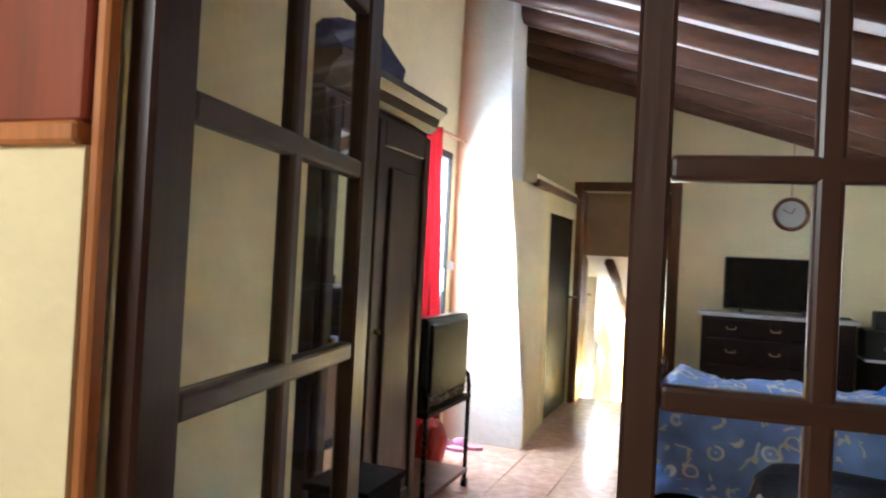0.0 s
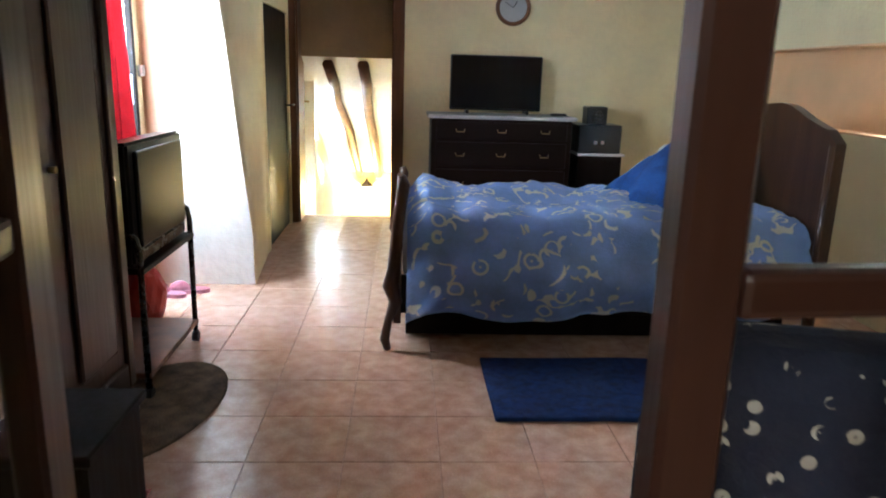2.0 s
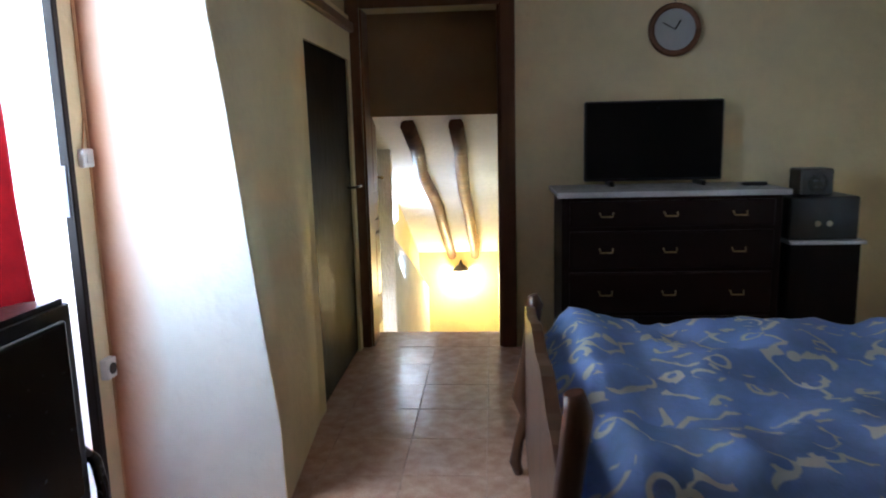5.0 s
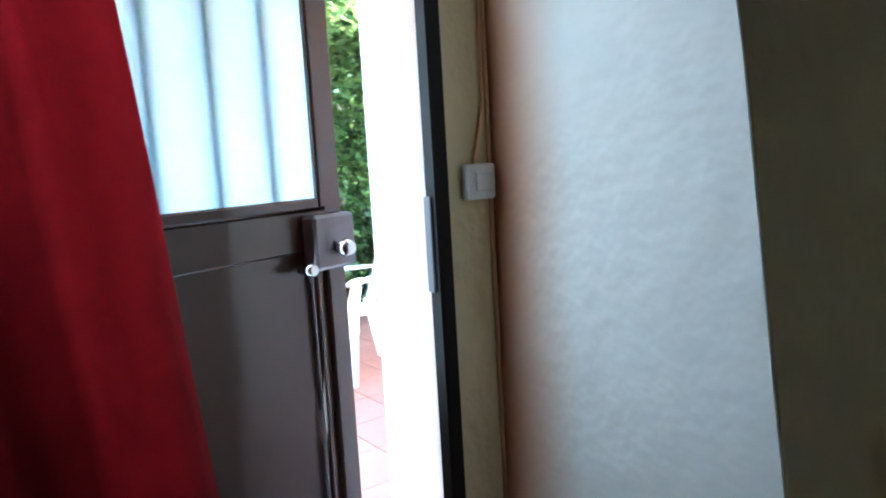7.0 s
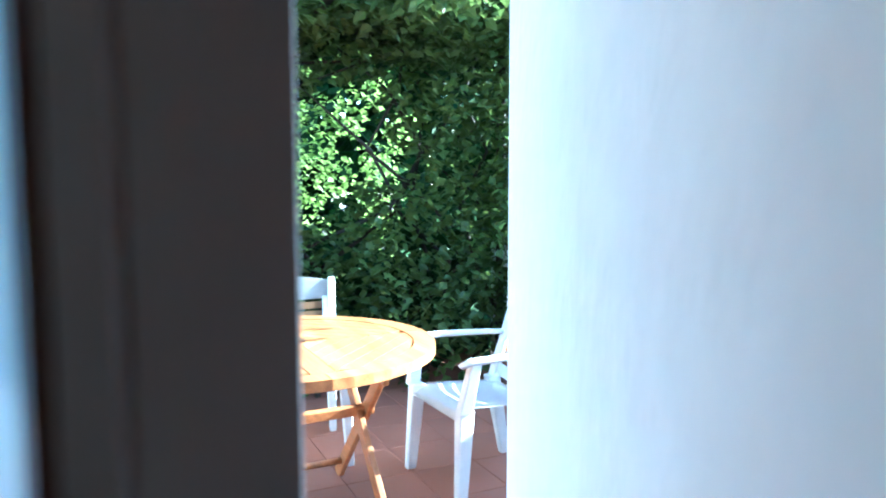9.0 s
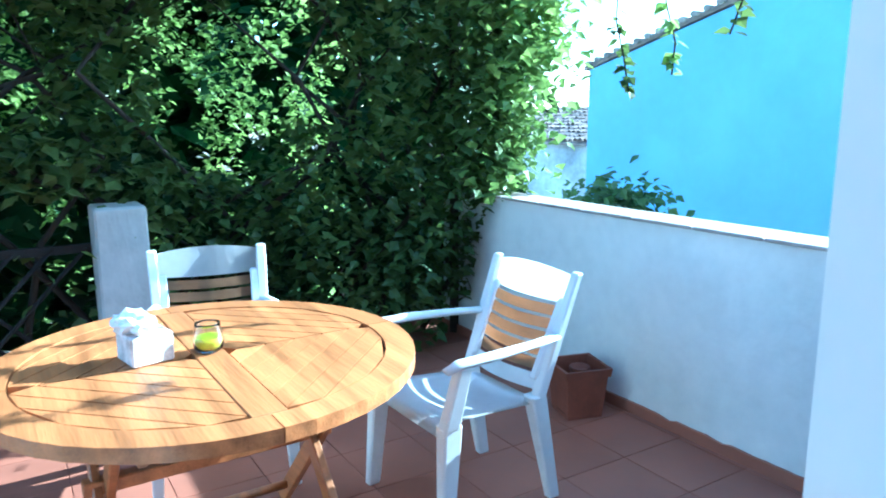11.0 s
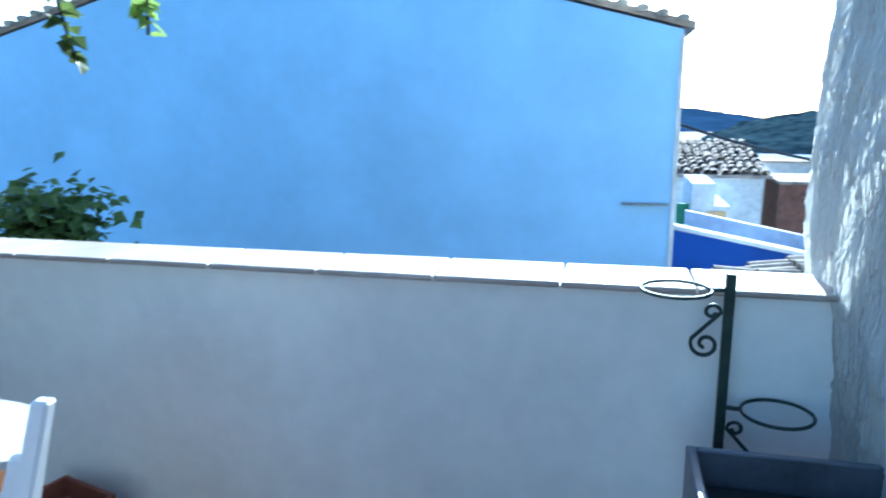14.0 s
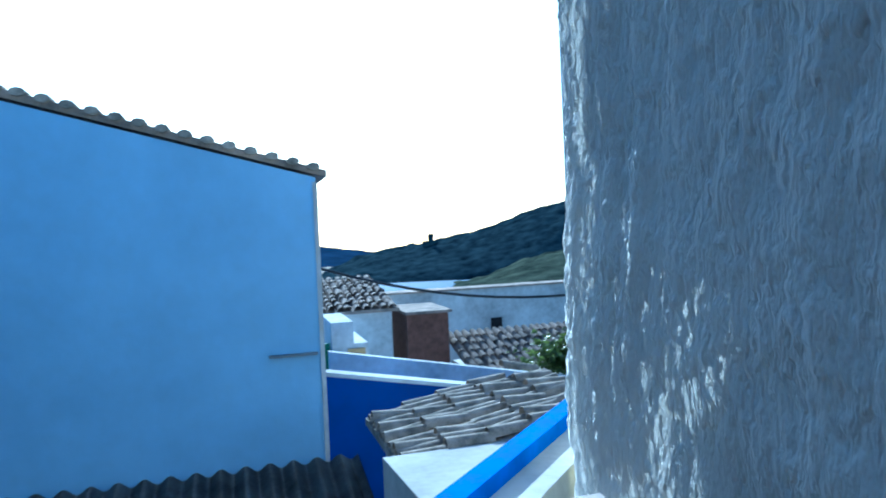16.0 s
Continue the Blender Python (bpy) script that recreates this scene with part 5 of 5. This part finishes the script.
def far_wood(rng):
    y, z = 1.0 + 9.0 * rng.random(), -1.5 + 7.5 * rng.random()
    return (-10.2 + 0.5 * rng.normal(), y, z)


def canopy(rng):
    x, y = -6.4 + 2.2 * rng.random(), 1.5 + 5.7 * rng.random()
    edge = noise.noise((x * 1.3, y * 1.3, 4.0))
    if x > -5.35 + 0.7 * edge - 0.12 * (y - 4):
        return None
    return (x, y, 2.35 + 0.35 * noise.noise((x * 1.5, y * 1.5, 0)) + 0.4 * rng.random())


def bright_edge(rng):
    z = 0.95 + 2.6 * rng.random()
    return (-6.20 + 0.14 * rng.normal() + 0.12 * (z - 1), 7.22 + 0.24 * min((z - 0.95) / 1.0, 1) + 0.16 * rng.normal(), z)


# hedge_back and wood_beyond are backing layers, their shade put into the leaf colour
for nm, n, pl_, sz, m_, lab, sd_ in (("hedge_back", 6500, hedge_back, 0.22, M_DARKLEAF, "inner foliage of the creeper hedge, coloured dark for shade", 6),
                                     ("hedge", 32000, hedge_near, 0.074, M_LEAF, "dense dark green creeper hedge along the terrace", 1),
                                     ("trees_beyond", 10000, hedge_far, 0.066, M_LEAFL, "green trees seen behind the hedge, coloured lighter for sun", 2),
                                     ("wood_beyond", 15000, far_wood, 0.36, M_DARKLEAF, "backing leaves added to close gaps behind the hedge, coloured dark for shade", 9),
                                     ("vine_canopy", 10000, canopy, 0.085, M_LEAF, "creeper growing over a pergola above the terrace", 3),
                                     ("hedge_edge", 5200, bright_edge, 0.072, M_LEAFL, "creeper leaves at the end of the hedge, coloured lighter for sun", 4)):
    ob = new(nm, leaves(nm, n, pl_, sz, m_, lab, "hedge", sd_))
    tagged(ob, lab, "hedge", "", "stuff")
# stems behind the leaves, and a dark mass that closes the hedge
hs = thing("hedge_stems", "tangled brown creeper stems in the hedge", "creeper")
rng = np.random.default_rng(11)
for k in range(26):
    y = 0.8 + 6.5 * k / 25 + 0.1 * rng.normal()
    pts = [(-6.55 + 0.1 * rng.normal(), y + 0.12 * rng.normal() * i, 0.0 + 0.4 * i) for i in range(8)]
    part("stem", tube(bmesh.new(), pts, 0.014, 5, [0.022 - 0.002 * i for i in range(8)]), M_STEM, hs)
# hanging shoots
for k, (x, y, zt, ln) in enumerate(((-4.84, 6.95, 2.35, 0.85), (-4.65, 7.0, 2.3, 0.74), (-4.36, 7.0, 2.35, 0.66))):
    sh = thing("vine_shoot", "thin creeper shoot hanging down over the terrace", "creeper")
    pts = [(x + 0.04 * math.sin(i * 1.3 + k), y + 0.03 * i / 6, zt - ln * i / 6) for i in range(7)]
    part("stem", tube(bmesh.new(), [(x - 0.9, y - 0.1, zt + 0.12)] + pts, 0.004, 5), M_STEM, sh)

    def along(r, pts=pts):
        f = 6 * r.random()
        i = min(int(f), 5)
        q = Vector(pts[i]).lerp(Vector(pts[i + 1]), f - i)
        return (q[0] + 0.008 * r.normal(), q[1] + 0.008 * r.normal(), q[2])
    lf = new("leaves", leaves("leaves", 75, along, 0.05, M_LEAFL if k % 2 else M_LEAF, "", "", 20 + k))
    lf.parent = sh
pg = thing("pergola", "dark timber pergola poles carrying the creeper", "pergola")
for y in (2.2, 4.0, 5.8):
    part("pole", tube(bmesh.new(), [(-6.5, y, 2.42), (-4.9, y + 0.05, 2.55)], 0.03, 8), M_STEM, pg)
for y in (1.2, 4.0, 7.2):
    part("post", tube(bmesh.new(), [(-6.45, y, 0), (-6.45, y, 2.45)], 0.035, 8), M_STEM, pg)
solid("gate_pillar", wavy(box((-6.40, 5.085, 0), (-6.16, 5.31, 1.0), 0.01), 4, 0.012, 5, 0), M_OLDLIME, "weathered white masonry pillar among creepers", "pillar")
lt = thing("lattice_fence", "dark wooden lattice fence behind the creepers", "fence")
part("rail", box((-6.36, 3.2, 0.78), (-6.33, 5.08, 0.82)), M_LATTICE, lt)
part("rail", box((-6.36, 3.2, 0.08), (-6.33, 5.08, 0.12)), M_LATTICE, lt)
for k in range(13):
    for s in (1, -1):
        y = 3.2 + 0.15 * k
        ya, yb = (y, y + 0.66) if s > 0 else (y + 0.66, y)
        if max(ya, yb) < 5.08:
            part("lath", tube(bmesh.new(), [(-6.345 + 0.008 * s, ya, 0.10), (-6.345 + 0.008 * s, yb, 0.80)], 0.011, 5), M_LATTICE, lt)

# ---- neighbours and distance ----
bm = bmesh.new()
xs = [-1500, -300, -100, -40, 0, 40, 100, 300, 1500]
ys = [-800, -200, -60, -20, 10, 45, 70, 110, 160, 300, 470, 640, 1000, 1500]
gg = [[bm.verts.new((x, y, -6.0 - 35.0 * min(max((y - 45) / 115, 0), 1))) for y in ys] for x in xs]
for a, b in zip(gg, gg[1:]):
    for k in range(len(ys) - 1):
        bm.faces.new((a[k], b[k], b[k + 1], a[k + 1]))
structure("ground", bm, M_GROUND, "dry village ground falling away to the lake")
bh = thing("blue_house", "large sky-blue painted house gable with a tiled verge", "house")
bm = prism(bmesh.new(), [(-13.6, -6.0), (-2.67, -6.0), (-2.67, 2.26), (-8.1, 3.72), (-13.6, 2.30)], "y", 15.15, 24.0)
part("wall", bm, M_BLUEWALL, bh)
for s, xe, ze in ((1, -2.67, 2.26), (-1, -13.6, 2.30)):
    n = 22
    rf = part("roof", prism(bmesh.new(), [(xe + 0.14 * s, ze - 0.0), (-8.1, 3.76), (-8.1, 3.86), (xe + 0.14 * s, ze + 0.09)], "y", 15.13, 24.2), M_ROOFTILE, bh)
    for k in range(n):
        u = (k + 0.5) / n
        x, z = xe + 0.1 * s + (-8.1 - xe - 0.1 * s) * u, ze + 0.10 + (3.86 - ze - 0.09) * u
        bm = tube(bmesh.new(), [(x, 15.06, z), (x, 15.4, z)], 0.085, 8)
        for v in bm.verts:
            v.co.z = z + (v.co.z - z) * 0.6 * (1 + 0.3 * noise.noise((k, 0, 0)))
        part("verge_tile", bm, M_OLDTILE, rf)
part("bracket", box((-3.35, 15.05, 0.02), (-2.75, 15.148, 0.045)), M_FIBRO, bh)
part("corner_trim", box((-2.71, 15.13, -6), (-2.655, 15.15, 2.2)), M_FARWHITE, bh)

# grey corrugated roof below the parapet
bm = bmesh.new()
nx, g = 420, []
for i in range(nx + 1):
    x = -12.5 + 10.2 * i / nx
    w = 0.04 * math.sin(x * 2 * math.pi / 0.29)
    g.append([bm.verts.new((x, 9.6, -2.35 + w)), bm.verts.new((x, 15.1, -1.33 + w))])
for a, b in zip(g, g[1:]):
    bm.faces.new((a[0], b[0], b[1], a[1])).smooth = True
bmesh.ops.solidify(bm, geom=bm.faces[:], thickness=0.02)
cr = thing("shed", "low shed under a grey corrugated fibre-cement roof", "shed")
part("roof", bm, M_FIBRO, cr)
part("wall", box((-12.4, 10.0, -6.0), (-2.4, 15.0, -2.40)), M_FARWHITE, cr)


def barrel_roof(parent, x0, x1, y0, z0, y1, z1, step, r, material, jag=0.02, seed=3):
    """Rows of half-round clay tiles up a slope; returns nothing."""
    rng = np.random.default_rng(seed)
    n = int((x1 - x0) / step)
    rows = max(2, int(abs(y1 - y0) / 0.42))
    bm = bmesh.new()
    for i in range(n):
        for k in range(rows):
            u0, u1 = k / rows, (k + 1.12) / rows
            x = x0 + step * (i + 0.5) + jag * rng.normal()
            za, zb = z0 + (z1 - z0) * u0 + 0.035 + jag * rng.normal(), z0 + (z1 - z0) * u1 + 0.01
            ya, yb = y0 + (y1 - y0) * u0, y0 + (y1 - y0) * u1
            a = [bm.verts.new((x + r * math.cos(math.pi * q / 5), ya, za + r * math.sin(math.pi * q / 5))) for q in range(6)]
            b = [bm.verts.new((x + 0.8 * r * math.cos(math.pi * q / 5), yb, zb + 0.8 * r * math.sin(math.pi * q / 5))) for q in range(6)]
            for q in range(5):
                bm.faces.new((a[q], a[q + 1], b[q + 1], b[q])).smooth = True
    part("tiles", bm, material, parent)
    part("roof_deck", prism(bmesh.new(), [(y0, z0 - 0.08), (y1, z1 - 0.08), (y1, z1), (y0, z0)], "x", x0, x1), material, parent)


# little outhouse with old lichened tiles
oh = thing("outhouse", "small whitewashed outhouse under lichened old roof tiles", "outhouse", (0, 0, 0), -90)
part("wall", box((-14.5, -2.05, -6), (-12.6, -0.1, -0.80)), M_FARWHITE, oh)
barrel_roof(oh, -14.7, -12.45, -2.25, -0.76, 0.0, -0.40, 0.19, 0.095, M_OLDTILE, 0.045)
# blue yard wall and painted side wall
structure("yard_wall", prism(bmesh.new(), [(-2.55, -6), (4.0, -6), (4.0, -1.75), (-2.55, -0.52)], "y", 16.4, 16.6), M_DEEPBLUE, "deep blue painted yard wall")
structure("yard_wall_coping", prism(bmesh.new(), [(-2.55, -0.52), (4.0, -1.75), (4.0, -1.69), (-2.55, -0.46)], "y", 16.36, 16.64), M_FARWHITE, "white coping on the blue yard wall")
sw_ = structure("side_wall", prism(bmesh.new(), [(-2.85, 9.75), (-0.35, 12.35), (-0.05, 12.05), (-2.55, 9.45)], "z", -6, -0.16), M_OLDLIME, "whitewashed side wall below the terrace")
part("band", prism(bmesh.new(), [(-2.89, 9.77), (-0.39, 12.37), (-0.26, 12.25), (-2.76, 9.65)], "z", -0.16, -0.04), M_BRIGHTBLUE, sw_, "bright blue painted capping")
bm = prism(bmesh.new(), [(7.58, -6), (12.6, -6), (12.6, -0.6), (10.2, -0.42), (9.0, 0.05), (7.58, 0.55)], "x", -2.45, -1.2)
structure("plaster_shoulder", bm, M_OLDLIME, "white plastered shoulder of the house wall")


def plain_house(name, label, lo, hi, material, roof=None):
    h = thing(name, label, "house")
    part("wall", box(lo, hi), material, h)
    if roof:
        barrel_roof(h, lo[0] - 0.2, hi[0] + 0.2, lo[1] - 0.3, hi[2], hi[1], hi[2] + roof, 0.25, 0.12, M_ROOFTILE, 0.02)
    return h


h1 = plain_house("old_house", "old lime-washed house with a weathered tile roof", (-3.4, 26.0, -6), (0.5, 30, -0.62), M_FARWHITE, 0.65)
h2 = plain_house("white_annex", "white annex with a green door and a tan shutter", (-1.72, 22.0, -6), (-1.22, 24, -0.45), M_FARWHITE)
part("wall", box((-1.22, 22.0, -6), (-0.9, 24, -0.95)), M_FARWHITE, h2)
part("door", box((-2.0, 22.3, -1.6), (-1.73, 22.36, -0.95)), M_GREEN, h2)
part("shutter", box((-1.37, 21.94, -1.62), (-0.97, 22.0, -1.06)), M_TAN, h2)
h3 = plain_house("brick_house", "unplastered brown brick upper storey", (0.95, 25.9, -6), (2.2, 28, -0.86), M_BRICK)
part("roof", box((0.9, 25.8, -0.86), (2.3, 28.2, -0.78)), M_ROOFTILE, h3)
h4 = plain_house("long_white_house", "long whitewashed house with a small dark window", (0.8, 32.0, -6), (18, 32.8, -0.78), M_FARWHITE)
part("roof", box((0.6, 31.9, -0.78), (18.2, 32.9, -0.72)), M_ROOFTILE, h4)
part("window", box((5.75, 31.96, -2.6), (6.2, 32.02, -1.95)), M_DARKHOLE, h4)
h5 = plain_house("low_tiled_house", "low house with a dark tiled roof", (2.6, 24.5, -6), (8.0, 27, -2.5), M_FARWHITE, 0.8)
structure("white_yard_wall", prism(bmesh.new(), [(-2.0, -6), (7.0, -6), (7.0, -2.55), (-2.0, -0.80)], "y", 20.2, 20.4), M_FARWHITE, "long low white yard wall")
h6 = plain_house("roofed_house", "white house with a brown tiled roof behind the hedge", (-27, 22.0, -6), (-20.5, 26, 0.45), M_FARWHITE, 1.2)


def ridge(name, label, bearings, r0, r1, base, material, seed, rough, n=150, m=22):
    """A slope in front of a ridge: bearings are (degrees to the right of +y, ridge height), seen from the terrace."""
    bm = bmesh.new()
    g = []
    for i in range(n + 1):
        a = bearings[0][0] + (bearings[-1][0] - bearings[0][0]) * i / n
        top = np.interp(a, [b_[0] for b_ in bearings], [b_[1] for b_ in bearings])
        row = []
        for j in range(m + 1):
            v = j / m
            r = r0 + (r1 - r0) * v
            x, y = -3.6 + r * math.sin(radians(a)), 6 + r * math.cos(radians(a))
            z = base + (top - base) * v ** 0.8 + rough * noise.noise((x * 0.09, y * 0.09, seed)) * (0.3 + v) + 2 * rough * noise.noise((x * 0.015, y * 0.015, seed)) * v * (1 - v)
            row.append(bm.verts.new((x, y, z)))
        g.append(row)
    for i in range(n):
        for j in range(m):
            bm.faces.new((g[i][j], g[i + 1][j], g[i + 1][j + 1], g[i][j + 1])).smooth = True
    return tagged(new(name, mesh_of(name, bm, material)), label, "hill", "", "stuff")


ridge("wooded_hill", "wooded hill above the lake, coloured for backlight and haze", [(6, -40), (8.5, -25), (10, -18), (12, -14), (15.3, -8), (20.7, 7), (23.4, 20), (27, 31), (50, 60)], 590, 740, -40, M_HILL, 3, 2.6)
ridge("far_hill", "far wooded hill coloured with blue haze", [(-60, 10), (-20, -4), (2, -8), (6.5, -15), (8, -21), (12, -34), (30, -34)], 1000, 1300, -42, M_FARHILL, 7, 3.0)
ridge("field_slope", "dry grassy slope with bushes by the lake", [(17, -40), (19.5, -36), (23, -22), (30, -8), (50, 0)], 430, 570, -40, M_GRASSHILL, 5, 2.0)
structure("lake", box((-150, 470, -40.2), (420, 640, -39.6)), M_LAKE, "pale blue reservoir lake")
cs = thing("castle_ruin", "small castle ruin on the wooded hill", "castle", (187, 700, -10))
part("tower", box((-2, -4, -12), (2, 4, 10), 0.5), M_HILL, cs)
part("wall", box((-9, -2, -12), (8, 2, 3), 0.5), M_HILL, cs)
pc = solid("power_cable", tube(bmesh.new(), [(-2.6 + i * 0.7, 22.0, 1.05 - 0.27 * i + 0.0145 * i * i) for i in range(12)], 0.035, 6), M_BLACK, "twisted black power cable strung between the houses", "cable")
for nm, c, s, n_, sd_ in (("courtyard_shrub", (-9.9, 12.2, 0.05), (0.6, 0.6, 0.42), 900, 31), ("garden_tree", (3.7, 21.2, -1.55), (0.75, 0.6, 0.45), 1200, 33)):
    tr_ = thing(nm, "green leafy shrub standing before a painted wall", "shrub")
    part("trunk", tube(bmesh.new(), [(c[0], c[1], -6), (c[0], c[1], c[2])], 0.08, 7), M_STEM, tr_)

    def inside(r, c=c, s=s):
        v = r.normal(size=3) * 0.5
        return (c[0] + s[0] * v[0] * 1.2, c[1] + s[1] * v[1], c[2] + s[2] * v[2])
    cr_ = new("crown", leaves("crown", n_, inside, 0.16, M_LEAF, "", "", sd_))
    cr_.parent = tr_

# ---- floor pieces ----
def tiles(parent, name, x0, x1, y0, y1, step, material, keep=None):
    me = mesh_of(name, box((-step / 2 + 0.0016, -step / 2 + 0.0016, -0.012), (step / 2 - 0.0016, step / 2 - 0.0016, 0.0), 0.0015), material)
    x = x0 + step / 2
    while x < x1 + step / 2 - 0.001:
        y = y0 + step / 2
        while y < y1 + step / 2 - 0.001:
            if keep is None or keep(x, y):
                ob = new(name, me)
                ob.parent = parent
                ob.matrix_world = pose(x, y, 0.001 * random.random() - 0.001, 0, 0, random.choice((0, 90, 180, 270)))
            y += step
        x += step


tiles(fl, "floor_tile", -1.83, 2.27, 0.75, 6.70, 0.33, M_TILE)
tiles(tf, "terrace_tile", -6.25, -2.95, 2.55, 7.19, 0.33, M_OTILE)
